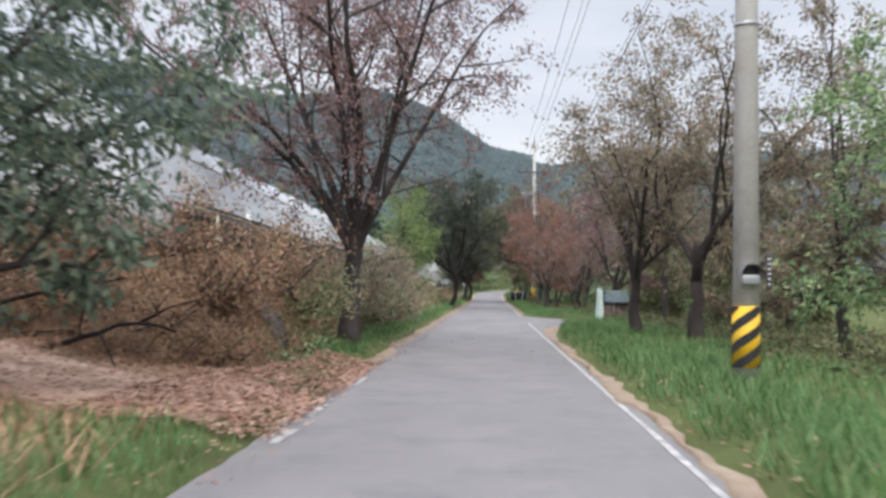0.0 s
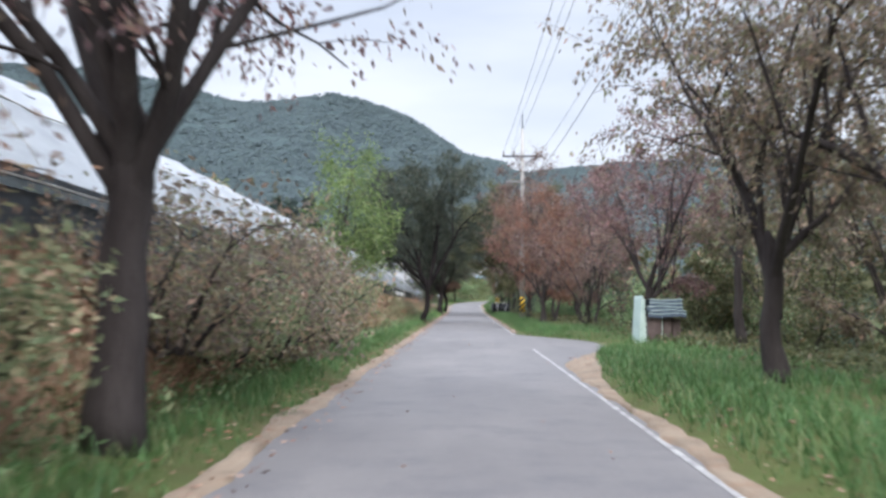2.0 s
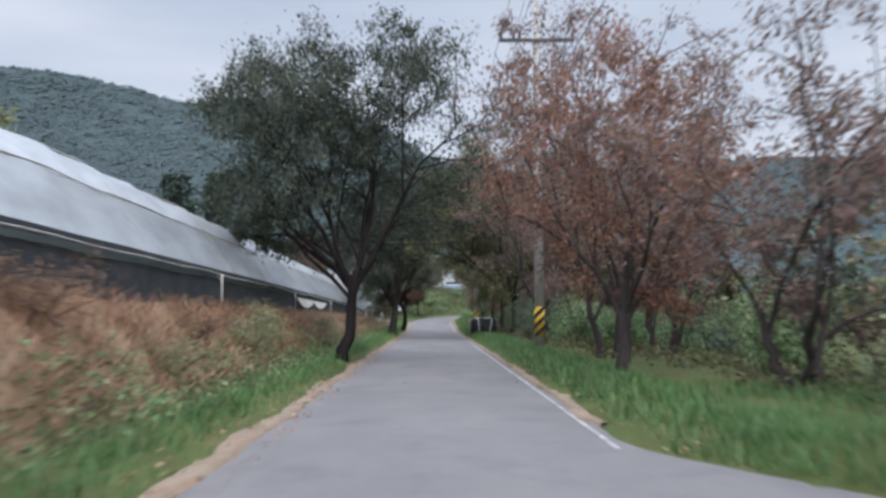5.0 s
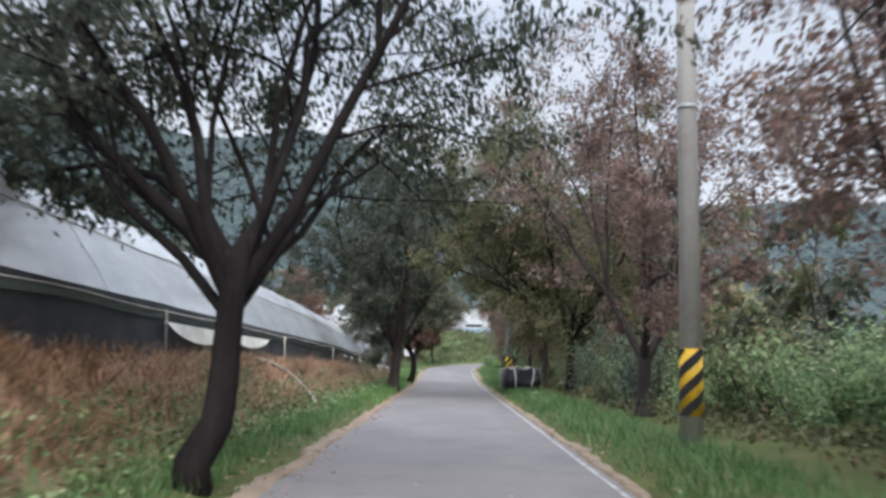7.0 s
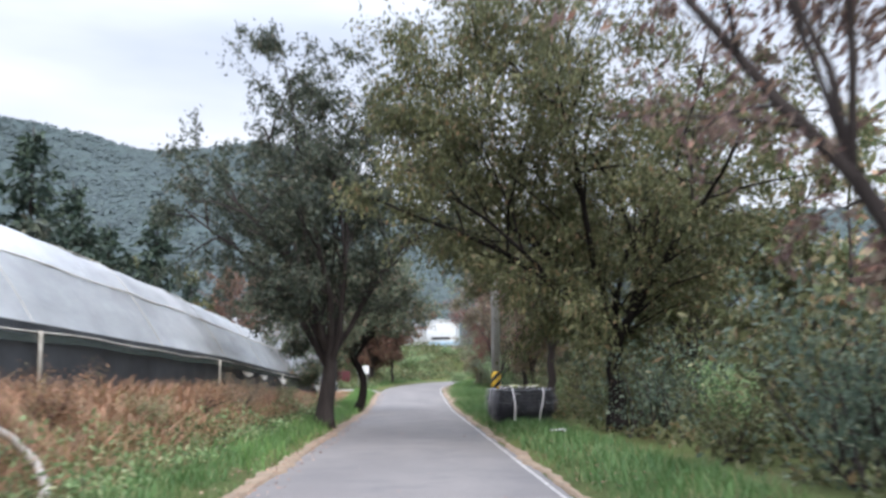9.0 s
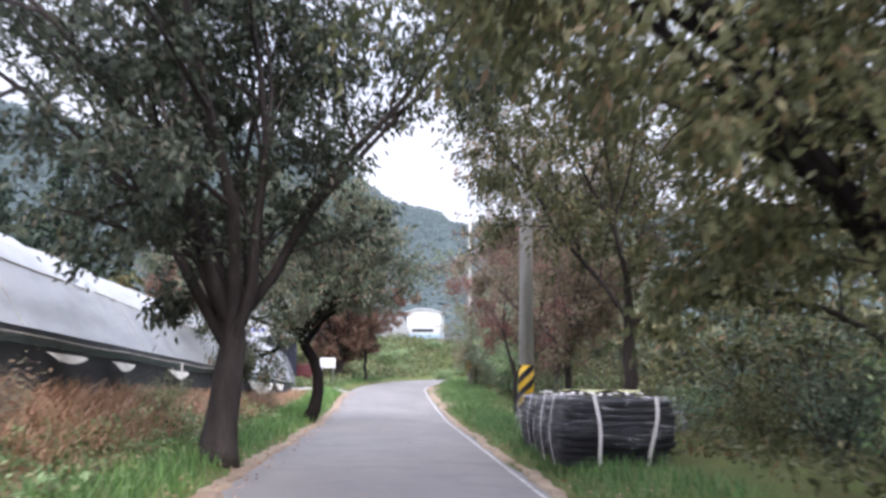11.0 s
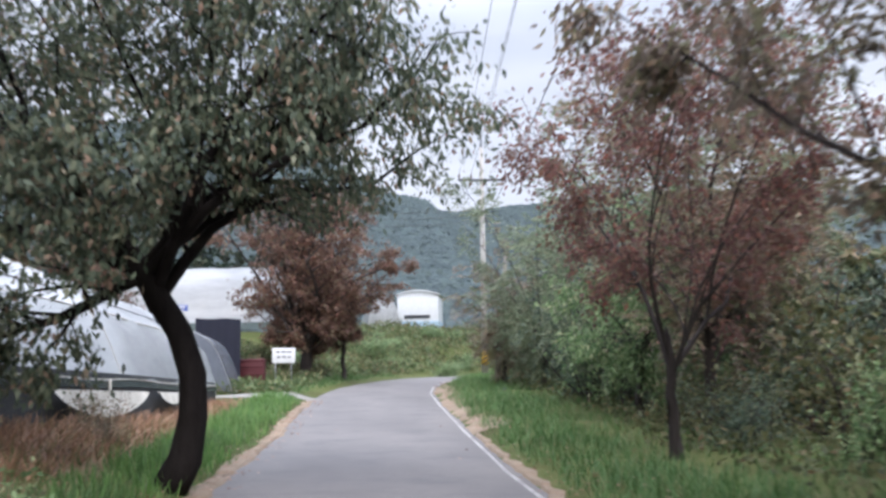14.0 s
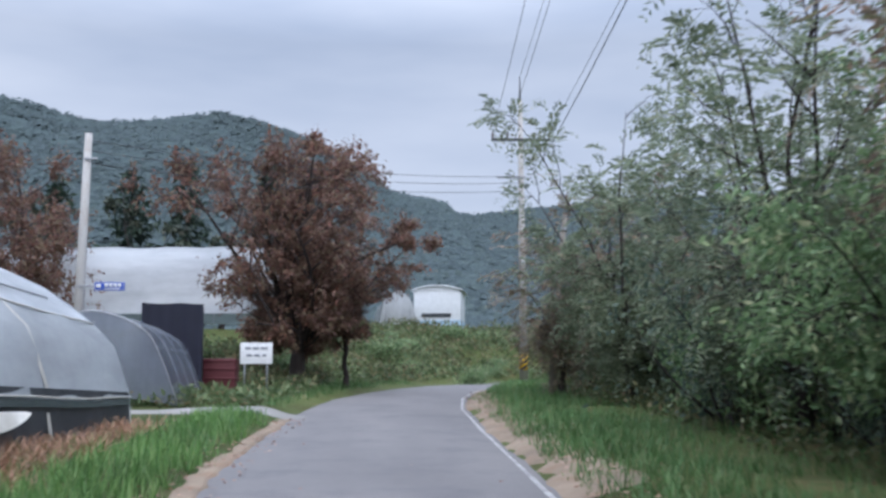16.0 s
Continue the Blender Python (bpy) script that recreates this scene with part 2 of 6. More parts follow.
VINE = leafy("dead_reddish_vines", [(0.0, (0.112, 0.065, 0.048)), (0.4, (0.231, 0.135, 0.090)), (0.75, (0.362, 0.213, 0.131)), (1.0, (0.150, 0.156, 0.073))], 0.2)
LEAF_DARK = leafy("dark_green_leaves", [(0.0, (0.026, 0.036, 0.026)), (0.5, (0.048, 0.062, 0.042)), (0.85, (0.086, 0.100, 0.066)), (1.0, (0.125, 0.108, 0.078))], 0.3)
LEAF_MIX = leafy("green_and_tan_leaves", [(0.0, (0.109, 0.143, 0.076)), (0.5, (0.199, 0.234, 0.124)), (0.8, (0.331, 0.299, 0.179)), (1.0, (0.457, 0.270, 0.192))])
LEAF_PURPLE = leafy("purple_brown_leaves", [(0.0, (0.114, 0.074, 0.079)), (0.5, (0.234, 0.138, 0.138)), (0.8, (0.216, 0.174, 0.126)), (1.0, (0.360, 0.180, 0.168))])
LEAF_ROSE = leafy("rose_brown_leaves", [(0.0, (0.119, 0.066, 0.063)), (0.4, (0.200, 0.093, 0.083)), (0.75, (0.162, 0.132, 0.093)), (1.0, (0.306, 0.119, 0.089))], 0.5)
LEAF_RUST = leafy("rusty_leaves", [(0.0, (0.112, 0.076, 0.072)), (0.45, (0.198, 0.126, 0.114)), (0.75, (0.188, 0.156, 0.116)), (1.0, (0.310, 0.168, 0.130))], 0.4)
LEAF_MAROON = leafy("dark_maroon_leaves", [(0.0, (0.105, 0.058, 0.048)), (0.5, (0.195, 0.110, 0.086)), (0.8, (0.200, 0.160, 0.100)), (1.0, (0.300, 0.130, 0.095))])
LEAF_ORANGE = leafy("orange_brown_leaves", [(0.0, (0.238, 0.125, 0.083)), (0.5, (0.424, 0.211, 0.140)), (0.85, (0.392, 0.293, 0.165)), (1.0, (0.176, 0.204, 0.105))])
LEAF_CHERRY = leafy("green_leaves_turning_tan", [(0.0, (0.046, 0.068, 0.046)), (0.5, (0.095, 0.121, 0.078)), (0.85, (0.176, 0.189, 0.119)), (1.0, (0.270, 0.169, 0.121))], 0.35)
LEAF_GREY = leafy("grey_green_leaves", [(0.0, (0.105, 0.135, 0.084)), (0.5, (0.172, 0.212, 0.132)), (0.85, (0.255, 0.295, 0.195)), (1.0, (0.320, 0.320, 0.215))], 0.48)
LEAF_TEAL = leafy("bluish_green_leaves", [(0.0, (0.058, 0.088, 0.066)), (0.5, (0.100, 0.142, 0.104)), (0.85, (0.165, 0.210, 0.150)), (1.0, (0.220, 0.235, 0.150))], 0.4)
LEAF_ORANGE = leafy("orange_red_leaves", [(0.0, (0.155, 0.082, 0.064)), (0.45, (0.275, 0.132, 0.096)), (0.8, (0.230, 0.160, 0.110)), (1.0, (0.370, 0.180, 0.118))], 0.5)
LEAF_LIGHT = leafy("light_green_leaves", [(0.0, (0.100, 0.159, 0.049)), (0.6, (0.176, 0.244, 0.084)), (1.0, (0.270, 0.312, 0.134))], 0.45)
LEAF_GREEN = leafy("fresh_green_leaves", [(0.0, (0.092, 0.160, 0.071)), (0.5, (0.178, 0.278, 0.126)), (0.85, (0.312, 0.411, 0.211)), (1.0, (0.446, 0.446, 0.262))])
LEAF_OLIVE = leafy("olive_leaves", [(0.0, (0.052, 0.062, 0.030)), (0.5, (0.105, 0.115, 0.054)), (0.85, (0.175, 0.172, 0.085)), (1.0, (0.205, 0.135, 0.080))])
CREEPER = leafy("creeper_leaves", [(0.0, (0.060, 0.090, 0.040)), (0.5, (0.110, 0.155, 0.066)), (0.85, (0.180, 0.225, 0.105)), (1.0, (0.230, 0.185, 0.100))])
LITTER = leafy("fallen_leaves", [(0.0, (0.137, 0.066, 0.046)), (0.5, (0.284, 0.157, 0.110)), (0.85, (0.400, 0.265, 0.194)), (1.0, (0.254, 0.096, 0.056))], 0.1)
LEAF_DUSK = leafy("dusky_brown_green_leaves", [(0.0, (0.119, 0.103, 0.083)), (0.4, (0.225, 0.169, 0.135)), (0.7, (0.213, 0.219, 0.125)), (1.0, (0.375, 0.237, 0.175))], 0.4)


def canopy(name, stops):
    """Woodland seen from afar: each crown has its own tone, broken by leaf masses and gaps."""
    m = leafy(name, stops, 0.08, 0.95)
    nt = m.node_tree
    b = nt.nodes["Principled BSDF"]
    tone = b.inputs["Base Color"].links[0].from_socket
    fine = tex(nt, 1.3, 5, 0.7)
    col = mixc(nt, 1.0, tone, ramp(nt, fine, [(0.3, (0.66, 0.68, 0.7)), (0.65, (1.12, 1.12, 1.1))]), "MULTIPLY")
    nt.links.new(col, b.inputs["Base Color"])
    bn = nt.nodes.new("ShaderNodeBump")
    bn.inputs["Strength"].default_value, bn.inputs["Distance"].default_value = 0.2, 0.3
    nt.links.new(fine, bn.inputs["Height"])
    nt.links.new(bn.outputs["Normal"], b.inputs["Normal"])
    return m


FOREST = canopy("forest_canopy", [(0.0, (0.022, 0.038, 0.032)), (0.5, (0.030, 0.050, 0.038)), (1.0, (0.048, 0.068, 0.045))])
# paler and bluer than the near forest: distance haze is put into the colour
FOREST_FAR = canopy("forest_with_painted_haze", [(0.0, (0.056, 0.076, 0.082)), (0.5, (0.060, 0.082, 0.086)), (1.0, (0.068, 0.092, 0.088))])


# ---- mesh helpers ----
class Shape:
    """Gathers points and faces for one mesh."""

    def __init__(self):
        self.v, self.f, self.n = [], [], 0

    def add(self, verts, faces):
        self.v.extend(tuple(p) for p in verts)
        self.f.extend(tuple(i + self.n for i in face) for face in faces)
        self.n = len(self.v)
        return self

    def tube(self, path, radii, sides=8, cap=True):
        path = [Vector(p) for p in path]
        rings, side = [], None
        for i, p in enumerate(path):
            way = (path[min(i + 1, len(path) - 1)] - path[max(i - 1, 0)]).normalized()
            if side is None:
                side = way.orthogonal().normalized()
            side = (side - way * side.dot(way)).normalized()
            other = way.cross(side)
            r = radii[i] if hasattr(radii, "__len__") else radii
            rings += [p + (side * math.cos(k * math.tau / sides) + other * math.sin(k * math.tau / sides)) * r for k in range(sides)]
        faces = [(i * sides + k, i * sides + (k + 1) % sides, (i + 1) * sides + (k + 1) % sides, (i + 1) * sides + k)
                 for i in range(len(path) - 1) for k in range(sides)]
        if cap:
            faces += [tuple(reversed(range(sides))), tuple(range((len(path) - 1) * sides, len(path) * sides))]
        return self.add(rings, faces)

    def box(self, lo, hi, bevel=0.01):
        bm = bmesh.new()
        bmesh.ops.create_cube(bm, size=1)
        size, mid = [b - a for a, b in zip(lo, hi)], [(a + b) / 2 for a, b in zip(lo, hi)]
        for v in bm.verts:
            v.co = Vector(c * s + m for c, s, m in zip(v.co, size, mid))
        if bevel:
            bmesh.ops.bevel(bm, geom=bm.edges[:], offset=min(bevel, min(size) * 0.3), segments=2, affect="EDGES", profile=0.6)
        bm.verts.index_update()
        self.add([v.co[:] for v in bm.verts], [[v.index for v in f.verts] for f in bm.faces])
        bm.free()
        return self

    def sheet(self, grid, thick=0.0):
        """A grid of points, rows of equal length, as a sheet, with thickness downward along z."""
        rows, cols = len(grid), len(grid[0])
        self.add([p for row in grid for p in row],
                 [(i * cols + k, i * cols + k + 1, (i + 1) * cols + k + 1, (i + 1) * cols + k) for i in range(rows - 1) for k in range(cols - 1)])
        return self

    def done(self, name, material, smooth=True):
        me = bpy.data.meshes.new(name)
        me.from_pydata(self.v, [], self.f)
        if smooth:
            me.polygons.foreach_set("use_smooth", [True] * len(me.polygons))
        me.materials.append(material)
        me.update()
        return me


def part(name, shape, material, parent=None, label="", smooth=True):
    """Links a shape as one mesh object, under a thing or part where one is given."""
    ob = new(name, shape if isinstance(shape, bpy.types.Mesh) else shape.done(name, material, smooth))
    ob.parent = parent
    if label:
        ob["label"] = label
    return ob


def empty(name, x, y, z, rz=0.0):
    ob = new(name)
    ob.matrix_basis = pose(x, y, z, 0, 0, rz)
    return ob


def quads(name, verts, material):
    """A mesh of loose four-cornered leaves from an array of shape (n, 4, 3)."""
    n = len(verts)
    me = bpy.data.meshes.new(name)
    me.vertices.add(n * 4)
    me.vertices.foreach_set("co", np.asarray(verts, np.float32).ravel())
    me.loops.add(n * 4)
    me.loops.foreach_set("vertex_index", np.arange(n * 4, dtype=np.int32))
    me.polygons.add(n)
    me.polygons.foreach_set("loop_start", np.arange(0, n * 4, 4, dtype=np.int32))
    me.update(calc_edges=True)
    me.materials.append(material)
    return me


def unit(a):
    return a / np.maximum(np.linalg.norm(a, axis=-1, keepdims=True), 1e-9)


def leaves(rng, centres, size, droop=0.5, wide=0.45, along=None):
    """Pointed, slightly folded leaves round the centres, hanging by droop, along their twigs where these are given."""
    n = len(centres)
    way = rng.normal(size=(n, 3)) + np.array([0, 0, -1.6 * droop])
    if along is not None:
        way = way * 0.8 + along * 0.9
    way = unit(way)
    side = unit(np.cross(way, rng.normal(size=(n, 3))))
    up = np.cross(side, way)
    ln = (size * rng.uniform(0.65, 1.35, n))[:, None]
    mid = centres + way * ln * 0.42 + up * ln * 0.06
    return np.stack([centres, mid + side * ln * wide * 0.5, centres + way * ln, mid - side * ln * wide * 0.5], 1)


def fronds(rng, centres, along, length, leaflet=0.1, pairs=6):
    """Feathered leaves: pairs of narrow leaflets along an arching stalk."""
    n = len(centres)
    way = unit(along * 0.9 + rng.normal(size=(n, 3)) * 0.7 + np.array([0, 0, 0.1]))
    side = unit(np.cross(way, np.array([0, 0, 1.0]) + rng.normal(size=(n, 3)) * 0.3))
    up = np.cross(side, way)
    ln = (length * rng.uniform(0.65, 1.25, n))[:, None]
    out = []
    for k in range(pairs):
        f = (k + 1) / pairs
        at = centres + way * ln * f - np.array([0, 0, 1.0]) * ln * 0.42 * f * f
        for sgn in (-1, 1):
            w = unit(side * sgn + way * 0.45 - up * 0.25 + rng.normal(size=(n, 3)) * 0.15)
            ll = leaflet * (1.15 - 0.5 * abs(f - 0.45)) * rng.uniform(0.8, 1.2, (n, 1))
            mid = at + w * ll * 0.45
            out.append(np.stack([at, mid + way * ll * 0.16, at + w * ll, mid - way * ll * 0.16], 1))
    return np.concatenate(out)


def blades(rng, roots, height, width, lean=0.45):
    """Grass blades: a narrow root, a bent middle and a tip."""
    n = len(roots)
    az = rng.uniform(0, math.tau, n)
    out = np.stack([np.cos(az), np.sin(az), np.zeros(n)], 1)
    side = np.stack([-np.sin(az), np.cos(az), np.zeros(n)], 1)
    h = (height * rng.uniform(0.5, 1.35, n))[:, None]
    w = (width * rng.uniform(0.6, 1.3, n))[:, None]
    tip = roots + out * h * lean * rng.uniform(0.3, 1.6, n)[:, None] + np.array([0, 0, 1]) * h
    return np.stack([roots - side * w * 0.5, roots + side * w * 0.5, tip + side * w * 0.12, tip - side * w * 0.12], 1)


# ---- the lie of the land ----
def step(a, b, v):
    t = np.clip((np.asarray(v, float) - a) / (b - a), 0, 1)
    return t * t * (3 - 2 * t)


ROAD_Y = (-40, 112, 118, 125, 131, 136, 141, 146, 151, 156, 160, 164, 170)
ROAD_X = (-0.2, -0.2, -0.2, -0.25, -0.2, 0.15, 0.8, 1.8, 3.2, 5.4, 8.2, 12.5, 21.0)
ROAD_Z = (0, 0, 0.14, 0.42, 0.62, 0.76, 0.86, 0.96, 1.04, 1.1, 1.15, 1.2, 1.3)


def road_x(y):
    return np.interp(y, ROAD_Y, ROAD_X)


def road_z(y):
    return np.interp(y, ROAD_Y, ROAD_Z)


def shelf_z(y):
    """The level on which the long greenhouse stands, above the road at first, falling away slowly."""
    return np.interp(y, (-40, 15, 30, 66, 94, 107, 125, 140), (1.9, 1.8, 1.65, 1.36, 1.07, 0.76, 0.35, 0.7))


def right_edge(y):
    return 1.80 + 2.1 * step(31, 42, y) * step(50, 44, y)


def wave(x, y, s, seed=0.0):
    return (np.sin(x * s + 1.3 * np.sin(y * s * 0.7 + seed)) + np.sin(y * s * 0.83 + seed * 1.7 + 1.1 * np.sin(x * s * 1.31)) + np.sin((x + y) * s * 1.7 + seed)) / 3


def land(x, y):
    """The ground's height at x, y."""
    x, y = np.asarray(x, float), np.asarray(y, float)
    rz, off = road_z(y), x - road_x(y)
    bank = (shelf_z(y) - 0.16 - rz) * step(-2.7, -4.3, off) * step(174, 150, y) * step(12.6, 15.2, y)
    climb = 1.15 * step(-2.4, -11, off) * step(17, 13, y) * step(-4, 7, y)
    left = rz + 0.16 * step(-1.75, -2.5, off) + np.maximum(bank, climb)
    left = left + 0.03 * wave(x, y, 1.9) * step(-2.2, -3.2, off)
    right = rz + 0.2 * step(-0.06, 0.9, off - right_edge(y)) - 0.35 * step(4.5, 9, off) * step(150, 120, y) + 0.05 * wave(x, y, 1.4, 2.0) * step(2.2, 3.5, off)
    z = np.where(off < 0, left, right) - 0.02
    # green slope behind the bend, with a shelf for the white house
    slope = 2.62 * step(150, 169, y - 0.55 * (x - 2) - 1.5 * wave(x, y, 0.35)) * step(12, 3, off)
    z = z + np.where(off < -2.0, slope * step(-2.0, -5.0, off), 0)
    # hills round the valley
    ridge = np.interp(x, (-260, -150, -110, -93, -54, -23, 0, 25, 45, 100, 160, 260), (93, 88, 83.5, 80, 82.5, 71, 57, 52, 54, 56, 58, 65))
    far = ridge * np.clip((y + 0.12 * np.abs(x) - 190) / 240, 0, 1) ** 1.4 * (1 + 0.05 * wave(x, y, 0.03)) * step(2600, 500, y)
    near = 26 * step(-16, -90, x + 9 * wave(x, y, 0.045, 1.0) + 4 * wave(x, y, 0.12)) * step(40, 190, y - 0.2 * x) 
    side = 60 * step(60, 330, x + 12 * wave(x, y, 0.04, 4.0))
    hill = np.maximum(np.maximum(far, near), side)
    return z + hill


def spaced(lo, hi, fine_lo, fine_hi, fine, coarse):
    a = list(np.arange(fine_lo, fine_hi + 1e-6, fine))
    s, p = fine, fine_hi
    while p < hi:
        s = min(s * 1.16, coarse)
        p += s
        a.append(p)
    s, p = fine, fine_lo
    while p > lo:
        s = min(s * 1.16, coarse)
        p -= s
        a.insert(0, p)
    return np.array(a)


def ground():
    xs, ys = spaced(-420, 420, -9, 9, 0.3, 6.0), spaced(-200, 760, -6, 176, 0.6, 6.0)
    gx, gy = np.meshgrid(xs, ys)
    gz = land(gx, gy)
    gz = gz + np.clip((gz - 7) / 12, 0, 1) * (wave(gx, gy, 0.5) + wave(gx, gy, 0.9, 2.0))
    off = gx - road_x(gy)
    gz = np.where((off > -1.64) & (off < right_edge(gy) + 0.06) & (gy < 172), gz - 0.06, gz)
    s = Shape()
    s.sheet(np.stack([gx, gy, gz], -1).tolist())
    m = bpy.data.materials.new("earth_grass_and_hazed_hills")
    m.use_nodes = True
    nt = m.node_tree
    b = nt.nodes["Principled BSDF"]
    g = nt.nodes.new("ShaderNodeNewGeometry")
    sep = nt.nodes.new("ShaderNodeSeparateXYZ")
    nt.links.new(g.outputs["Position"], sep.inputs[0])
    green = ramp(nt, tex(nt, 1.1, 6), [(0.3, (0.085, 0.085, 0.035)), (0.55, (0.085, 0.115, 0.038)), (0.75, (0.16, 0.135, 0.07))])
    green = mixc(nt, 1.0, green, ramp(nt, tex(nt, 0.07, 5, 0.65), [(0.35, (0.6, 0.62, 0.6)), (0.65, (1.15, 1.05, 1.0))]), "MULTIPLY")
    straw = ramp(nt, tex(nt, 0.9, 6), [(0.3, (0.13, 0.085, 0.05)), (0.5, (0.24, 0.155, 0.095)), (0.68, (0.30, 0.21, 0.14)), (0.8, (0.10, 0.115, 0.04))])
    # hill ground under the forest, its blue-grey holding painted distance haze
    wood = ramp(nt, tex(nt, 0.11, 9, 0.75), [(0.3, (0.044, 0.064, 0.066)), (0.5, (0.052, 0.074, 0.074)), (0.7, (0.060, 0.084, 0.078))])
    xr = nt.nodes.new("ShaderNodeMapRange")
    xr.inputs["From Min"].default_value, xr.inputs["From Max"].default_value = -2.6, -3.4
    nt.links.new(sep.outputs["X"], xr.inputs["Value"])
    yr = nt.nodes.new("ShaderNodeMapRange")
    yr.inputs["From Min"].default_value, yr.inputs["From Max"].default_value = 126, 122
    nt.links.new(sep.outputs["Y"], yr.inputs["Value"])
    mul = nt.nodes.new("ShaderNodeMath")
    mul.operation = "MULTIPLY"
    # dry grass only on the bank; the fields behind are green again
    back = nt.nodes.new("ShaderNodeMapRange")
    back.inputs["From Min"].default_value, back.inputs["From Max"].default_value = -17.0, -13.0
    nt.links.new(sep.outputs["X"], back.inputs["Value"])
    bank = nt.nodes.new("ShaderNodeMath")
    bank.operation = "MULTIPLY"
    nt.links.new(xr.outputs["Result"], bank.inputs[0])
    nt.links.new(back.outputs["Result"], bank.inputs[1])
    nt.links.new(bank.outputs["Value"], mul.inputs[0])
    nt.links.new(yr.outputs["Result"], mul.inputs[1])
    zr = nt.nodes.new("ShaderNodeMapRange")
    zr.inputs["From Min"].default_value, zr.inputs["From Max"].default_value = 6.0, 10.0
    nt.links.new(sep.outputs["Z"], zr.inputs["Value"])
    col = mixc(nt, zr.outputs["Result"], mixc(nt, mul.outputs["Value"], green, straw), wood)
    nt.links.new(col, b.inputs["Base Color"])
    b.inputs["Roughness"].default_value = 0.95
    b.inputs["Specular IOR Level"].default_value = 0.15
    bn = nt.nodes.new("ShaderNodeBump")
    bn.inputs["Strength"].default_value, bn.inputs["Distance"].default_value = 0.8, 0.05
    nt.links.new(tex(nt, 9.0, 6, 0.75), bn.inputs["Height"])
    nt.links.new(bn.outputs["Normal"], b.inputs["Normal"])
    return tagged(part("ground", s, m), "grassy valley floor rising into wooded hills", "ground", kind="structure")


ground()


def strip(name, material, lo, hi, y0, y1, lift, ragged=0.0, dy=0.5, cols=6, seed=1.0, label="", category="", drop=0.0):
    """A band along the road from offset lo to hi (numbers or functions of y), with ragged edges."""
    rows = []
    for y in np.arange(y0, y1 + dy / 2, dy):
        a = (lo(y) if callable(lo) else lo) + ragged * (wave(0, y, 1.1, seed) + 0.6 * wave(3, y, 3.7, seed) + 0.5 * wave(1, y, 8.3, seed * 2))
        b = (hi(y) if callable(hi) else hi) + ragged * (wave(5, y, 0.9, seed + 3) + 0.6 * wave(9, y, 3.3, seed) + 0.5 * wave(2, y, 9.1, seed * 3))
        dx = (road_x(y + 0.2) - road_x(y - 0.2)) / 0.4
        c, s = 1 / math.hypot(1, dx), dx / math.hypot(1, dx)
        row = []
        for k in range(cols + 1):
            off = a + (b - a) * k / cols
            px, py = road_x(y) + off * c, y - off * s
            row.append((px, py, max(float(road_z(y)), float(land(px, py)) if off < -1.68 or off > right_edge(y) else -9) + lift - 0.012 * (off / 1.8) ** 2 - (drop if k in (0, cols) else 0)))
        rows.append(row)
    ob = part(name, Shape().sheet(rows), material)
    return tagged(ob, label, category, kind="structure")


strip("road", ASPHALT, -1.72, right_edge, -30, 168, 0.0, 0.035, 0.4, 14, 1.0, "narrow worn grey asphalt farm road between grass verges", "road")
strip("road_line", LINE_PAINT, 1.63, 1.695, -30, 38.5, 0.005, 0.008, 0.5, 2, 2.0, "worn white edge line painted on the asphalt", "road marking")
strip("road_line", LINE_PAINT, 1.65, 1.71, 49, 164, 0.005, 0.008, 0.5, 2, 2.0, "worn white edge line painted on the asphalt", "road marking")
for a, b in ((8.2, 9.0), (9.9, 11.0), (13.2, 14.4)):
    strip("road_line", LINE_PAINT, -1.58, -1.48, a, b, 0.005, 0.03, 0.2, 2, a, "broken remains of a white edge line", "road marking")
strip("shoulder", SAND, -1.98, -1.62, 13, 128, 0.03, 0.10, 0.3, 5, 5.0, "sandy dirt shoulder along the asphalt edge", "shoulder", 0.09)
strip("shoulder", SAND, lambda y: right_edge(y) - 0.08, lambda y: right_edge(y) + 0.2 + 0.55 * step(25, 33, y), -30, 43, 0.03, 0.12, 0.3, 5, 7.0, "sandy dirt shoulder along the asphalt edge", "shoulder", 0.09)
strip("shoulder", SAND, 1.78, 2.0, 51, 118, 0.03, 0.10, 0.3, 5, 8.0, "sandy dirt shoulder along the asphalt edge", "shoulder", 0.09)
strip("shoulder", SAND, 1.74, 2.75, 118, 150, 0.03, 0.16, 0.3, 5, 9.0, "sandy dirt shoulder along the asphalt edge", "shoulder", 0.09)



def lane(name, material, points, half, lift, label, category):
    """A side lane through the given points, laid on the land."""
    rows = []
    for a, b in zip(points, points[1:]):
        for t in np.linspace(0, 1, 14, endpoint=False):
            x, y = a[0] + (b[0] - a[0]) * t, a[1] + (b[1] - a[1]) * t
            d = Vector((b[1] - a[1], a[0] - b[0])).normalized()
            w = half * (1 + 0.12 * wave(x, y, 1.7))
            sink = 0.05 * max(0.0, 1 - math.hypot(x - points[0][0], y - points[0][1]) / 0.7)
            rows.append([(x + d.x * o * w, y + d.y * o * w, max(float(land(x + d.x * o * w, y + d.y * o * w)), float(road_z(y)) - 0.02) + lift * (1 - 3 * o ** 6) - sink) for o in np.linspace(-1, 1, 7)])
    return tagged(part(name, Shape().sheet(rows), material), label, category, kind="structure")


lane("driveway", LITTER_SOIL, [(-1.9, 10.0), (-4.0, 10.3), (-8.5, 11.2), (-16, 12)], 1.9, 0.03, "earth driveway covered in pinkish fallen leaves", "driveway")
lane("side_lane", CONCRETE_LANE, [(-1.6, 129.4), (-3.6, 128.4), (-9.0, 127.6), (-18, 127.4)], 0.85, 0.03, "pale concrete side lane joining the road", "lane")


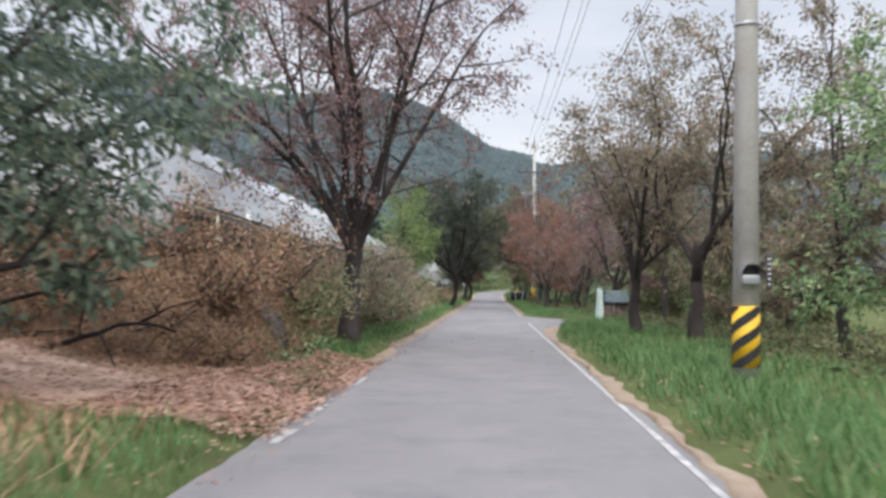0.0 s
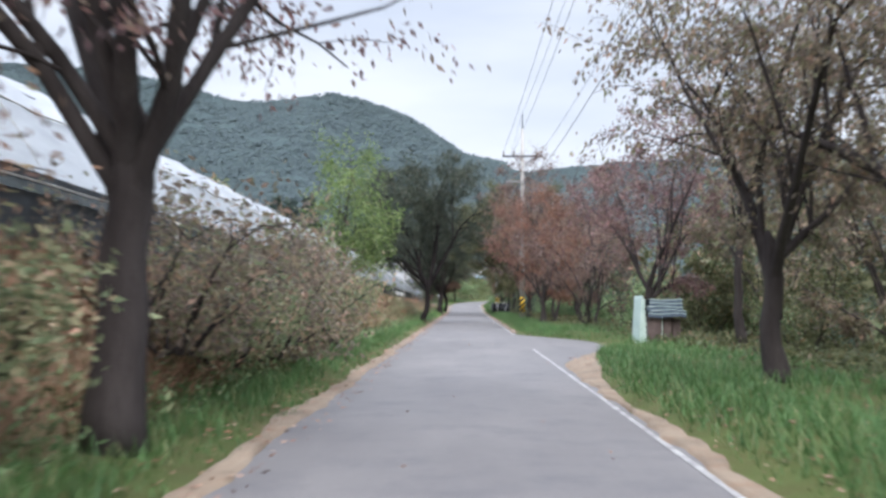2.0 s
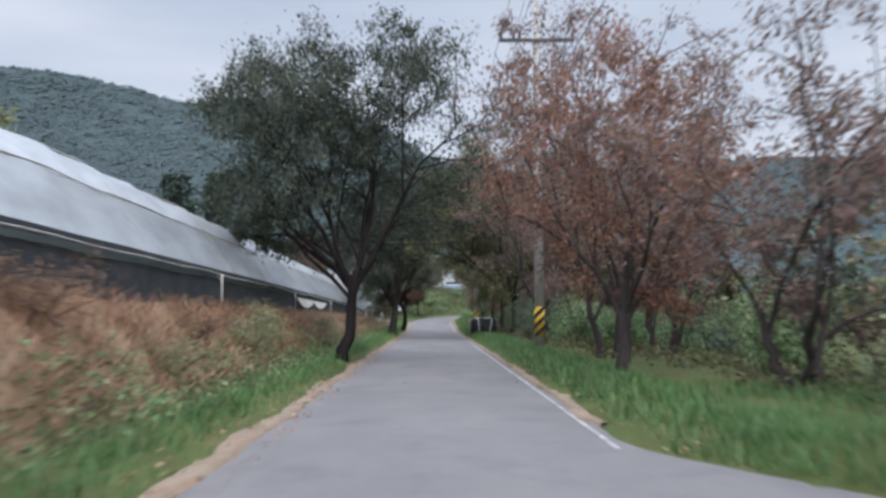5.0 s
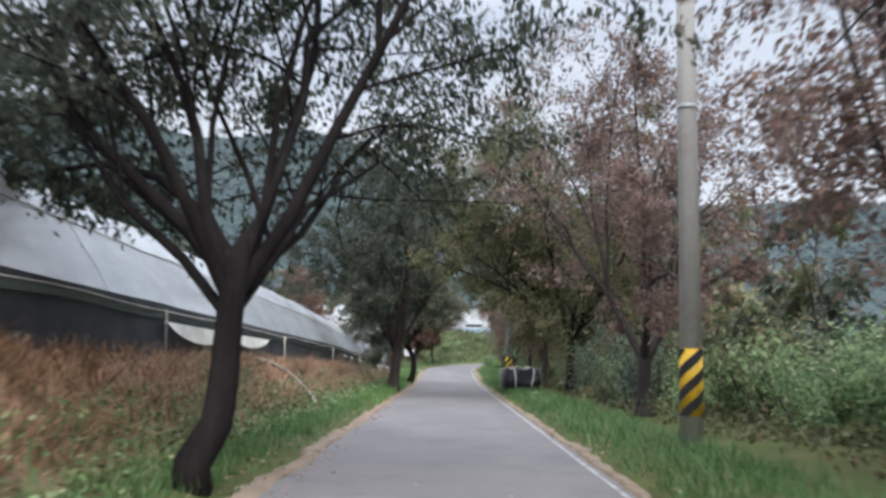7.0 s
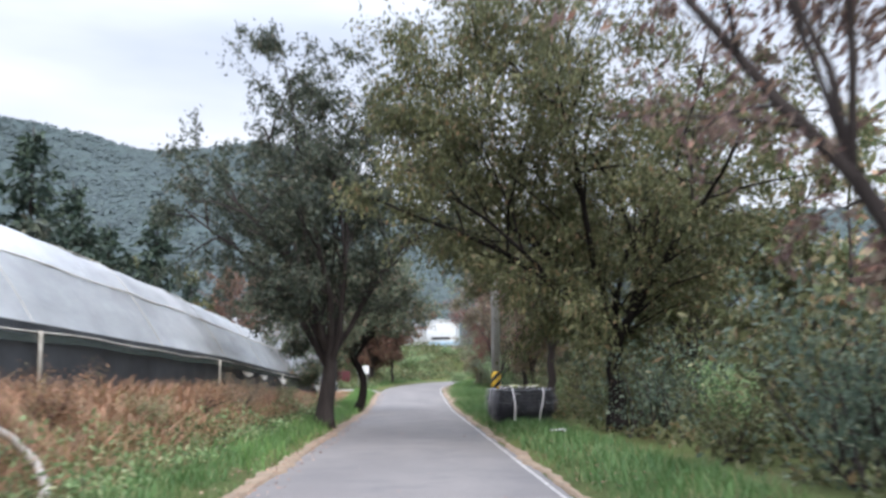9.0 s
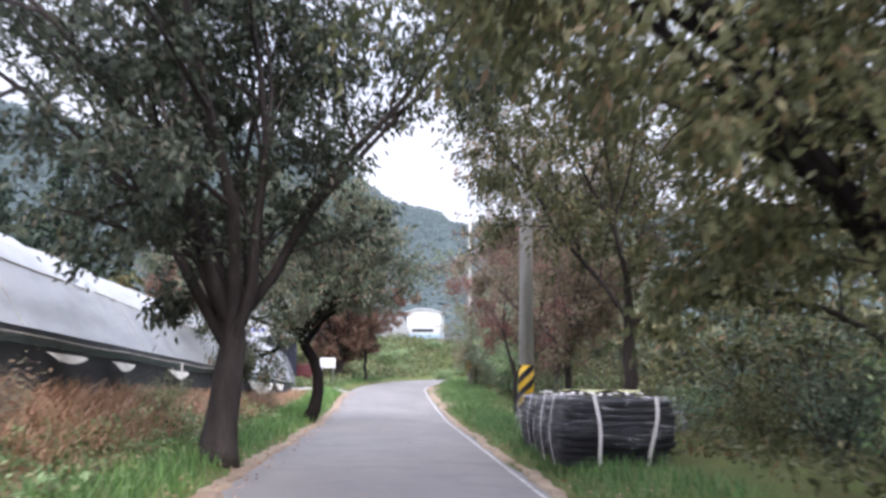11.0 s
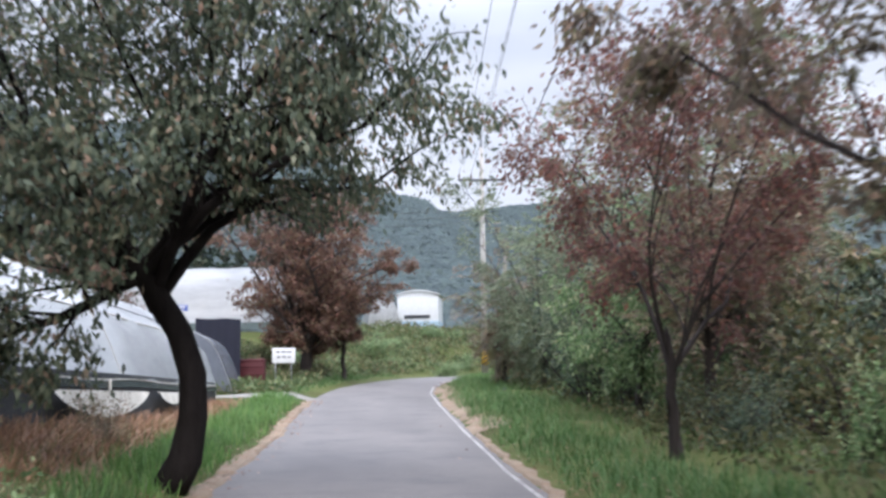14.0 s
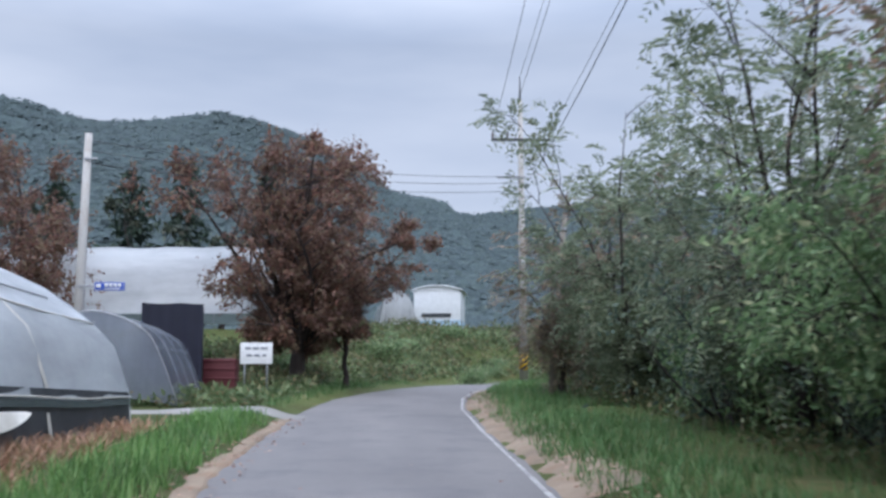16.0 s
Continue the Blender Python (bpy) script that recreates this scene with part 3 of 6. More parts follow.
# ---- plants ----
def rot_towards(way, rng, angle):
    side = way.cross(Vector(rng.normal(size=3))).normalized()
    return (way * math.cos(angle) + side * math.sin(angle)).normalized()


def limb(path_start, way, length, bend, rng, n=5):
    """A gently curving branch; bend pulls it up or down."""
    pts, p, w = [Vector(path_start)], Vector(path_start), Vector(way)
    for _ in range(n - 1):
        w = (w + Vector(rng.normal(size=3)) * 0.13 + Vector((0, 0, bend))).normalized()
        p = p + w * length / (n - 1)
        pts.append(p.copy())
    return pts


def over_road(p, half=1.85):
    """Whether a point hangs so low over the carriageway that traffic would have broken it off."""
    off = p[..., 0] - road_x(p[..., 1])
    high = p[..., 2] - road_z(p[..., 1])
    return (np.abs(off) < half) & (high < 2.9)


def clear(path, root):
    """A branch cut back to where it would enter the space over the road."""
    bad = over_road(np.array([p[:] for p in path]) + root, 1.35)
    return path[: int(np.argmax(bad))] if bad.any() else path


def taper(r0, r1, n):
    return [r0 + (r1 - r0) * i / (n - 1) for i in range(n)]


def reach(p, way, centre, radii):
    """How far it is from p along way to the surface of the crown's ellipsoid."""
    a = Vector((p - centre)[k] / radii[k] for k in range(3))
    d = Vector(way[k] / radii[k] for k in range(3))
    q, b, c = d.dot(d), a.dot(d), a.dot(a) - 1
    disc = b * b - q * c
    return max((-b + math.sqrt(disc)) / q, 0.0) if disc > 0 else 0.0


def tree(name, x, y, h, fork, spread, radius, limbs, count, size, leaf, label, seed, lean=(0.0, 0.0), droop=0.5, bark=None, low=0.3, fuzz=0.13, stems=1, base=None, shift=(0.0, 0.0), curve=0.0, dens=8, sag=-0.02, steep=0.25, deep=None, stout=1.0, flare=1.4, feather=0.0, twiggy=7, arms=()):
    """A broadleaved tree: a bent trunk, limbs reaching to the surface of an uneven crown, branches, twigs, and leaves in clumps along the twigs."""
    rng = np.random.default_rng(seed)
    bark = bark or BARK
    thing = tagged(empty(name, x, y, float(land(x, y)) - 0.12), label, "tree")
    root = np.array(thing.matrix_basis.translation)
    base = fork * 0.95 if base is None else base
    centre = Vector((lean[0] * fork + shift[0], lean[1] * fork + shift[1], (h + base) / 2))
    radii = (spread, deep or spread, (h - base) / 2)
    wood, trunk, twigs = Shape(), Shape(), []
    for st in range(stems):
        a0 = st * math.tau / stems + rng.uniform(0, 1)
        off = Vector((math.cos(a0), math.sin(a0), 0)) * (0.22 if stems > 1 else 0)
        top = Vector((lean[0] * fork, lean[1] * fork, fork)) + off * 2.5
        pts = []
        for i in range(7):
            t = i / 6
            pts.append(off * (1 - t) + top * t + Vector((curve * math.sin(t * math.pi), 0, 0)) + Vector((rng.normal(), rng.normal(), 0)) * (0.03 if 0 < i < 6 else 0))
        rs = [radius * (flare if i == 0 else 1 + (flare - 1) * 0.33 if i == 1 else 1.0 - 0.05 * i) / (1 if stems == 1 else 1.5) for i in range(7)]
        trunk.tube(pts + [pts[6] + (pts[6] - pts[5]).normalized() * 0.22, pts[6] + (pts[6] - pts[5]).normalized() * 0.34], rs + [rs[6] * 0.7, rs[6] * 0.2], 12)
        n_l, mains = max(3, round(limbs / stems)), []
        for k in range(n_l):
            az = k * 2.399 + rng.uniform(-0.35, 0.35) + st
            up = steep + (1.5 - steep) * ((k + rng.uniform(0.1, 0.9)) / n_l) ** 0.8
            way = Vector((math.cos(az) * math.cos(up), math.sin(az) * math.cos(up), math.sin(up)))
            start = pts[6].lerp(pts[4], rng.uniform(0, 1) * (1 - k / n_l))
            host = None
            if k < len(arms):
                az, up = radians(arms[k][0]), radians(arms[k][1])
                way = Vector((math.cos(az) * math.cos(up), math.sin(az) * math.cos(up), math.sin(up)))
            elif stout != 1.0 and k >= 4 and mains:
                # later limbs spring from the main ones, part of the way up
                host, host_r, host_az = mains[k % len(mains)]
                az = host_az + rng.choice((-1, 1)) * rng.uniform(0.4, 1.0)
                way = Vector((math.cos(az) * math.cos(up), math.sin(az) * math.cos(up), math.sin(up)))
                spot = int(rng.integers(2, 5))
                start = host[min(spot, len(host) - 2)]
            ln = reach(start, way, centre, radii) if reach(start, way, centre, radii) > 0.4 else spread * 0.6
            ln = min(ln * rng.uniform(0.8, 1.0), max(h - fork, spread) * 1.0)
            rise = 0.5
            if k < len(arms):
                ln, rise = arms[k][2], 0.25
            path = clear(limb(start, (way + Vector((0, 0, rise))).normalized(), ln, sag - 0.07, rng, 7), root)
            if len(path) < (7 if steep > 0.6 else 5):
                continue
            # each limb rises inside the trunk before it parts from it
            path = [start - (pts[6] - pts[4]).normalized() * 0.4 + Vector((0, 0, -0.1)) if host is None else host[max(host.index(start) - 1, 0)].lerp(start, 0.6)] + path
            last = len(path) - 1
            r = stout * radius * rng.uniform(0.28, 0.44) * (1.2 if k > n_l * 0.6 else 1.0) / (1 if stems == 1 else 1.1)
            if stout != 1.0:
                if host is None:
                    r *= 1.2
                    mains.append((path, r, az))
                else:
                    r = host_r * (1 - 0.1 * spot) * rng.uniform(0.5, 0.72)
            wood.tube(path, taper(r, r * (0.16 + 0.12 * max(0, 7 - last)), last + 1), 8)
            for j in range(dens):
                t = low + (1 - low) * (j + rng.uniform(0, 1)) / dens
                i = min(int(t * last), last - 1)
                at = path[i].lerp(path[i + 1], t * last - i)
                w2 = rot_towards((path[i + 1] - path[i]).normalized(), rng, rng.uniform(0.5, 1.2))
                l2 = min(reach(at, w2, centre, radii) * rng.uniform(0.55, 0.95), spread * 0.5)
                if l2 < 0.15:
                    l2 = rng.uniform(0.25, 0.5)
                b2 = limb(at, w2, l2, 0.02 - 0.06 * droop, rng, 5)
                if len(clear(b2, root)) < 5:
                    continue
                wood.tube(b2, taper(r * 0.34 / stout, r * 0.1 / stout, 5), 4, False)
                for q in range(twiggy):
                    i2 = int(rng.integers(1, 5))
                    w3 = rot_towards((b2[i2] - b2[i2 - 1]).normalized(), rng, rng.uniform(0.4, 1.1))
                    b3 = limb(b2[i2], w3, min(0.85, 0.12 + l2 * rng.uniform(0.35, 0.75)), -0.2 * droop, rng, 4)
                    if len(clear(b3, root)) < 4:
                        continue
                    if q % 4 == 0:
                        wood.tube(b3, taper(r * 0.1 / stout, 0.004, 4), 3, False)
                    twigs.append(b3)
    part("trunk", trunk, bark, thing)
    tagged(part("branchwork", wood, bark, thing), kind="stuff")
    tw = np.array([[p[:] for p in b] for b in twigs])
    weight = rng.uniform(0.12, 1.0, len(tw)) ** 1.5
    pick = rng.choice(len(tw), count, p=weight / weight.sum())
    t = rng.uniform(0, 3, count)
    i = np.minimum(t.astype(int), 2)
    f = (t - i)[:, None]
    centres = tw[pick, i] * (1 - f) + tw[pick, i + 1] * f + rng.normal(size=(count, 3)) * fuzz * rng.uniform(0.3, 1, (count, 1))
    run = unit(tw[pick, i + 1] - tw[pick, i])
    free = ~over_road(centres + root)
    centres, run = centres[free], run[free]
    shape = fronds(rng, centres, run, feather, size) if feather else leaves(rng, centres, size, droop, 0.42, run)
    crown = part("crown", quads("crown", shape, leaf), leaf, thing)
    tagged(crown, kind="stuff")
    return thing


def bush(name, x, y, h, wide, count, size, leaf, label, seed, stems=9, long=1.0, group="", category="bush"):
    """A shrub: many thin stems from one root, leafy in uneven clumps."""
    rng = np.random.default_rng(seed)
    thing = tagged(empty(name, x, y, float(land(x, y)) - 0.08), label, category, group)
    wood, ends = Shape(), []
    for k in range(stems):
        az = rng.uniform(0, math.tau)
        way = Vector((math.cos(az) * wide / h * 0.8, math.sin(az) * wide / h * 0.8 * long, rng.uniform(0.6, 1.2))).normalized()
        path = limb((rng.normal() * wide * 0.2, rng.normal() * wide * 0.2 * long, 0), way, h * rng.uniform(0.7, 1.1), -0.03, rng, 5)
        wood.tube(path, taper(0.02 + 0.008 * h, 0.006, 5), 3, False)
        for j in range(6):
            i = int(rng.integers(1, 5))
            b = limb(path[i], rot_towards((path[i] - path[i - 1]).normalized(), rng, rng.uniform(0.5, 1.3)), h * rng.uniform(0.2, 0.45), -0.05, rng, 4)
            if j % 2:
                wood.tube(b, taper(0.010, 0.004, 4), 3, False)
            ends.append(b)
    tagged(part("branchwork", wood, BARK, thing), kind="stuff")
    tw = np.array([[p[:] for p in b] for b in ends])
    wgt = rng.uniform(0.1, 1, len(tw))
    pick = rng.choice(len(tw), count, p=wgt / wgt.sum())
    t = rng.uniform(0, 3, count)
    i = np.minimum(t.astype(int), 2)
    f = (t - i)[:, None]
    c = tw[pick, i] * (1 - f) + tw[pick, i + 1] * f + rng.normal(size=(count, 3)) * (0.10 + 0.05 * h)
    c[:, 2] = np.maximum(c[:, 2], 0.05)
    tagged(part("foliage", quads("foliage", leaves(rng, c, size, 0.25), leaf), leaf, thing), kind="stuff")
    return thing


def far_copy(ob, x, y, turn, scale, stretch=1.0, sink=0.12):
    return copy_thing(ob, pose(x, y, float(land(x, y)) - sink, 0, 0, turn) @ Matrix.Diagonal((scale, scale, scale * stretch, 1)))


# trees along the road's west side
tree("cherry_tree", -2.75, 19.9, 9.8, 2.25, 3.5, 0.21, 18, 36000, 0.088, LEAF_PURPLE, "cherry tree with purple-brown autumn leaves on the verge", 11, (0.05, 0), 0.7, low=0.26, base=2.8, steep=0.8, dens=9, stout=1.08, flare=1.22, sag=0.05, arms=((185, 55, 6.6), (165, 66, 6.8), (100, 74, 7.0), (20, 66, 6.8), (-5, 52, 6.2), (250, 64, 6.0), (300, 72, 6.2), (200, 46, 5.6)))
tree("broadleaf_tree", -5.0, 8.8, 6.5, 1.3, 3.2, 0.16, 11, 20000, 0.12, LEAF_TEAL, "dense dark green leafy tree beside the leaf-covered driveway", 12, droop=0.7, low=0.15, base=1.25, steep=0.1)
tree("young_tree", -3.5, 38.5, 5.1, 1.0, 1.6, 0.07, 10, 11500, 0.085, LEAF_LIGHT, "slender light green young tree among bushes", 13, base=1.2, steep=0.6)
tree("cherry_tree", -2.4, 65.0, 9.0, 2.1, 4.8, 0.16, 20, 58000, 0.105, LEAF_DARK, "dark green cherry tree with a leaning trunk on the verge", 14, (0.13, 0.15), 0.9, curve=0.05, low=0.4, base=2.4, shift=(0.4, 2.3), deep=6.4, steep=0.5, stout=1.15, dens=9, flare=1.15, sag=0.04, fuzz=0.18, bark=BARK_DARK, arms=((68, 28, 7.2), (106, 14, 6.8), (88, 55, 7.0), (20, 44, 5.6), (176, 22, 5.2), (150, 54, 6.2), (50, 46, 6.6), (124, 24, 6.6), (200, 44, 5.4), (84, 16, 6.6), (160, 34, 5.6)))
tree("cherry_tree", -2.35, 96.6, 10.2, 2.0, 4.4, 0.24, 14, 58000, 0.12, LEAF_DARK, "full dark green cherry tree with a short thick trunk", 15, (0.05, 0.0), 0.7, low=0.22, base=2.2, shift=(-0.25, 0.0), steep=0.5, stout=1.02, dens=10, flare=1.25, arms=((10, 64, 6.0), (60, 70, 6.4), (-30, 62, 5.6), (170, 56, 5.6), (120, 66, 6.0), (205, 54, 5.4), (150, 72, 6.4), (300, 64, 5.4)))
tree("cherry_tree", -2.33, 110.2, 6.9, 2.6, 3.4, 0.165, 19, 54000, 0.10, LEAF_CHERRY, "green cherry tree with a crooked leaning trunk, bark darkened as backlit", 16, (-0.15, -0.08), 1.1, low=0.14, base=1.3, curve=0.52, shift=(0.14, -0.3), steep=0.0, stout=1.1, flare=1.2, fuzz=0.16, bark=BARK_DARK, arms=((5, 48, 2.6), (182, 18, 3.2), (150, 50, 3.8), (80, 52, 3.4), (-40, 44, 3.0), (225, 22, 3.4), (25, 60, 2.8), (320, 50, 4.0), (200, -22, 1.9), (12, 26, 2.4)))
tree("maple_tree", -3.0, 141.0, 8.3, 1.5, 5.0, 0.3, 18, 46000, 0.145, LEAF_MAROON, "round maple tree with dark maroon autumn leaves", 17, low=0.12, base=1.7, steep=0.15, shift=(-0.9, 0.0), deep=4.2)
tree("maple_tree", -1.55, 141.8, 6.2, 1.6, 1.9, 0.1, 8, 9000, 0.13, LEAF_MAROON, "slim maple tree with dark maroon leaves", 41, base=2.0, shift=(-0.4, 0.0))
tree("maple_tree", -12.4, 142.0, 8.6, 1.6, 3.6, 0.18, 10, 20000, 0.15, LEAF_MAROON, "reddish maple tree behind the greenhouse", 18)

# trees along the road's east side
tree("cherry_tree", 3.6, 25.6, 7.2, 1.7, 3.0, 0.15, 11, 14000, 0.095, LEAF_DUSK, "cherry tree with thin dusky brown-green leaves on the verge", 21, droop=0.8, base=2.2, steep=0.5, stout=1.5)
tree("cherry_tree", 4.7, 23.4, 8.2, 2.0, 3.1, 0.17, 11, 17000, 0.095, LEAF_DUSK, "cherry tree with sparse brownish leaves on the verge", 22, droop=0.8, base=2.4, steep=0.55, stout=1.5)
tree("cherry_tree", 5.3, 43.6, 8.0, 1.6, 3.0, 0.15, 11, 19000, 0.10, LEAF_PURPLE, "cherry tree with purple-red leaves behind the crate stack", 23, base=2.6, steep=0.6, stout=1.5)
tree("broadleaf_tree", 6.4, 37.6, 9.4, 3.0, 2.3, 0.12, 9, 9000, 0.11, LEAF_DUSK, "tall thin tree with grey-brown leaves beyond the verge", 42, base=4.4, steep=0.6)
tree("broadleaf_tree", 8.3, 33.0, 8.0, 1.0, 3.0, 0.13, 10, 14000, 0.12, LEAF_DUSK, "leafy brown and olive tree beyond the verge", 24)
tree("broadleaf_tree", 9.4, 45.0, 7.4, 0.9, 2.9, 0.13, 10, 13000, 0.13, LEAF_OLIVE, "leafy olive tree beyond the field entrance", 43, base=0.9)
tree("broadleaf_tree", 7.6, 17.0, 6.3, 0.8, 2.9, 0.12, 9, 13000, 0.12, LEAF_GREEN, "leafy green tree beyond the verge", 25)
tree("broadleaf_tree", 7.0, 20.6, 8.8, 2.0, 2.8, 0.13, 9, 12000, 0.11, LEAF_DUSK, "tall tree with thin grey-brown leaves beyond the verge", 44, base=3.6, steep=0.5)
tree("cherry_tree", 4.0, 63.5, 9.2, 1.3, 3.3, 0.14, 11, 17000, 0.1, LEAF_RUST, "many-stemmed cherry tree with thin reddish-brown leaves", 26, stems=3, base=2.8, steep=0.8)
tree("cherry_tree", 4.7, 53.0, 6.0, 0.9, 2.4, 0.12, 9, 9000, 0.105, LEAF_RUST, "many-stemmed cherry tree with thinning brown leaves", 28, stems=3, base=1.8, steep=0.6)
tree("cherry_tree", 3.2, 57.6, 6.4, 1.4, 2.4, 0.12, 11, 15000, 0.1, LEAF_ORANGE, "cherry tree with orange-red autumn leaves on the verge", 47, base=2.3, steep=0.6, stout=1.2, shift=(-0.2, 0.0))
tree("cherry_tree", 5.9, 66.5, 8.6, 1.1, 3.2, 0.14, 11, 12500, 0.105, LEAF_RUST, "many-stemmed cherry tree with thinning reddish leaves", 29, stems=3, base=2.4, steep=0.7)
tree("cherry_tree", 3.8, 77.0, 8.6, 1.3, 3.6, 0.18, 15, 30000, 0.1, LEAF_RUST, "wide cherry tree with rusty reddish-brown leaves and a forked trunk", 130, low=0.25, base=2.2, shift=(-0.3, 0.0), steep=0.7, stout=1.5, sag=0.04)
tree("broadleaf_tree", 3.95, 90.4, 10.6, 2.0, 4.9, 0.19, 15, 66000, 0.118, LEAF_OLIVE, "tall olive green tree leaning over the road", 31, (-0.03, 0), droop=0.7, base=2.0, low=0.12, steep=0.3, dens=10, fuzz=0.22, stout=1.15, bark=BARK_DARK, arms=((180, 44, 5.8), (205, 40, 5.6), (160, 54, 6.2), (225, 52, 6.0), (10, 50, 5.6), (60, 62, 6.2), (310, 58, 5.6)))
tree("broadleaf_tree", 7.0, 96.5, 10.0, 1.8, 4.2, 0.17, 12, 30000, 0.145, LEAF_OLIVE, "tall olive green tree behind the verge", 40, base=1.5, steep=0.3)
tree("broadleaf_tree", 4.0, 100.4, 8.8, 2.3, 3.2, 0.14, 12, 32000, 0.11, LEAF_OLIVE, "slender olive green tree behind the bundles", 32, base=2.9, steep=0.4, stout=1.1, arms=((180, 62, 4.0), (20, 52, 4.2), (100, 66, 4.6), (270, 60, 4.0)))
tree("broadleaf_tree", 3.7, 104.9, 7.2, 1.7, 2.6, 0.09, 11, 24000, 0.105, LEAF_DUSK, "slender forked tree with grey-brown leaves behind the pole", 33, base=2.5, steep=0.6, stout=1.4, shift=(-0.35, 0.3))
tree("maple_tree", 3.4, 111.4, 5.5, 1.35, 2.3, 0.075, 13, 17000, 0.085, LEAF_ROSE, "forked maple tree with faded red and brown leaves beside the road", 34, (-0.06, -0.12), base=3.1, shift=(-0.1, -0.9), steep=0.75, low=0.4, stout=1.2, arms=((245, 52, 3.2), (205, 56, 3.2), (285, 58, 3.0), (20, 50, 2.8), (110, 66, 3.2)))
tree("broadleaf_tree", 5.2, 115.6, 7.0, 1.5, 2.3, 0.12, 10, 1500, 0.14, LEAF_DUSK, "small brown-green tree with feathered leaves", 38, base=2.0, steep=0.5, feather=0.42)
tree("broadleaf_tree", 5.3, 121.8, 7.4, 1.0, 2.4, 0.12, 12, 1250, 0.14, LEAF_GREY, "bushy grey-green tree with feathered leaves", 35, low=0.1, base=1.0, steep=0.5, feather=0.45)
tree("broadleaf_tree", 4.7, 118.0, 4.7, 0.9, 1.7, 0.08, 10, 11000, 0.10, LEAF_GREEN, "small bushy green tree beside the road", 49, low=0.1, base=1.1, steep=0.4)
tree("broadleaf_tree", 4.1, 133.6, 6.2, 0.9, 1.6, 0.09, 9, 1000, 0.14, LEAF_DUSK, "small grey-brown tree with thinning feathered leaves", 48, low=0.1, base=1.2, steep=0.5, feather=0.4)
tree("broadleaf_tree", 7.2, 119.4, 9.0, 1.6, 2.7, 0.13, 11, 1500, 0.15, LEAF_GREY, "tall grey-green tree with feathered leaves", 45, low=0.1, base=2.4, steep=0.5, feather=0.5)
tree("broadleaf_tree", 4.7, 129.0, 7.4, 0.9, 2.1, 0.11, 11, 1900, 0.14, LEAF_GREY, "bushy grey-green tree with narrow feathered leaves", 36, low=0.1, base=1.0, steep=0.5, feather=0.45)
tree("broadleaf_tree", 7.4, 126.5, 7.6, 1.2, 2.5, 0.12, 11, 1800, 0.15, LEAF_GREY, "grey-green tree with feathered leaves behind the verge", 46, low=0.1, base=2.6, steep=0.5, feather=0.5)
tree("broadleaf_tree", 8.4, 137.0, 6.8, 1.2, 2.8, 0.14, 9, 13000, 0.14, LEAF_DUSK, "green-brown tree by the bend", 37, low=0.1)

# undergrowth
b1 = bush("bush", -3.6, 22.6, 1.55, 1.5, 4300, 0.092, LEAF_DUSK, "tangled dusky brown bush on the bank", 51, 14)
b2 = bush("bush", -3.4, 25.8, 1.4, 1.5, 4300, 0.092, LEAF_MIX, "tangled green and brown bush on the bank", 52, 14)
b3 = bush("bush", -3.6, 18.6, 1.1, 1.4, 4200, 0.08, LEAF_MIX, "tangled green and brown bush on the bank", 53, 12)
b7 = bush("bush", -3.8, 17.0, 1.4, 1.5, 3600, 0.074, VINE, "dead orange-brown vines heaped on the bank", 57, 16)
b8 = bush("bush", 5.6, 71.5, 1.7, 1.4, 4200, 0.10, LEAF_GREEN, "fresh green shrub beyond the verge", 58, 12)
far_copy(b8, 5.2, 75.5, 80, 0.8)
far_copy(b8, 6.6, 79.5, 200, 0.9)
far_copy(b8, 7.2, 68.5, 300, 1.0)
b4 = bush("bush", 6.2, 52.0, 2.2, 1.6, 2100, 0.15, LEAF_GREEN, "leafy green undergrowth beyond the verge", 54, 14)
b5 = bush("bush", 5.6, 83.5, 2.4, 1.7, 2100, 0.15, LEAF_OLIVE, "leafy olive undergrowth beyond the verge", 55, 14)
b6 = bush("bush", 5.2, 123.6, 2.6, 1.6, 2100, 0.13, LEAF_TEAL, "dense bluish-green undergrowth beside the road", 56, 14)
for src, x, y, s, k in ((b1, -3.35, 27.4, 1.0, 4), (b1, -3.5, 30.6, 1.0, 7), (b1, -3.35, 33.8, 0.9, 2), (b2, -3.4, 24.2, 0.95, 5), (b1, -3.7, 29.0, 1.05, 1), (b2, -3.5, 32.2, 1.0, 2), (b1, -3.5, 35.2, 0.85, 3), (b2, -3.7, 41.5, 0.75, 4), (b3, -4.0, 46.0, 0.6, 5), (b1, -3.9, 18.0, 0.72, 6),
                        (b3, -3.5, 52.5, 0.45, 7), (b2, -3.6, 58.0, 0.45, 8), (b3, -3.4, 69.0, 0.5, 9), (b7, -5.4, 15.4, 1.0, 3), (b7, -7.2, 14.6, 1.05, 5), (b7, -3.9, 14.4, 0.85, 6), (b7, -9.4, 15.6, 1.1, 8),
                        (b7, -4.0, 44.0, 0.6, 9), (b7, -4.0, 49.5, 0.5, 4), (b7, -3.8, 55.0, 0.4, 7), (b7, -3.9, 74.0, 0.4, 3), (b7, -3.9, 81.0, 0.4, 6), (b7, -3.8, 88.0, 0.4, 2), (b2, -3.7, 72.0, 0.42, 1), (b2, -3.7, 60.5, 0.5, 6), (b3, -3.8, 84.5, 0.42, 8), (b1, -3.8, 91.5, 0.4, 5), (b2, -3.9, 99.5, 0.38, 3), (b3, -3.8, 104.0, 0.4, 7), (b1, -3.7, 113.0, 0.38, 2)):
    far_copy(src, x, y, 77 * k, s, 1.0, 0.05)
rng = np.random.default_rng(8)
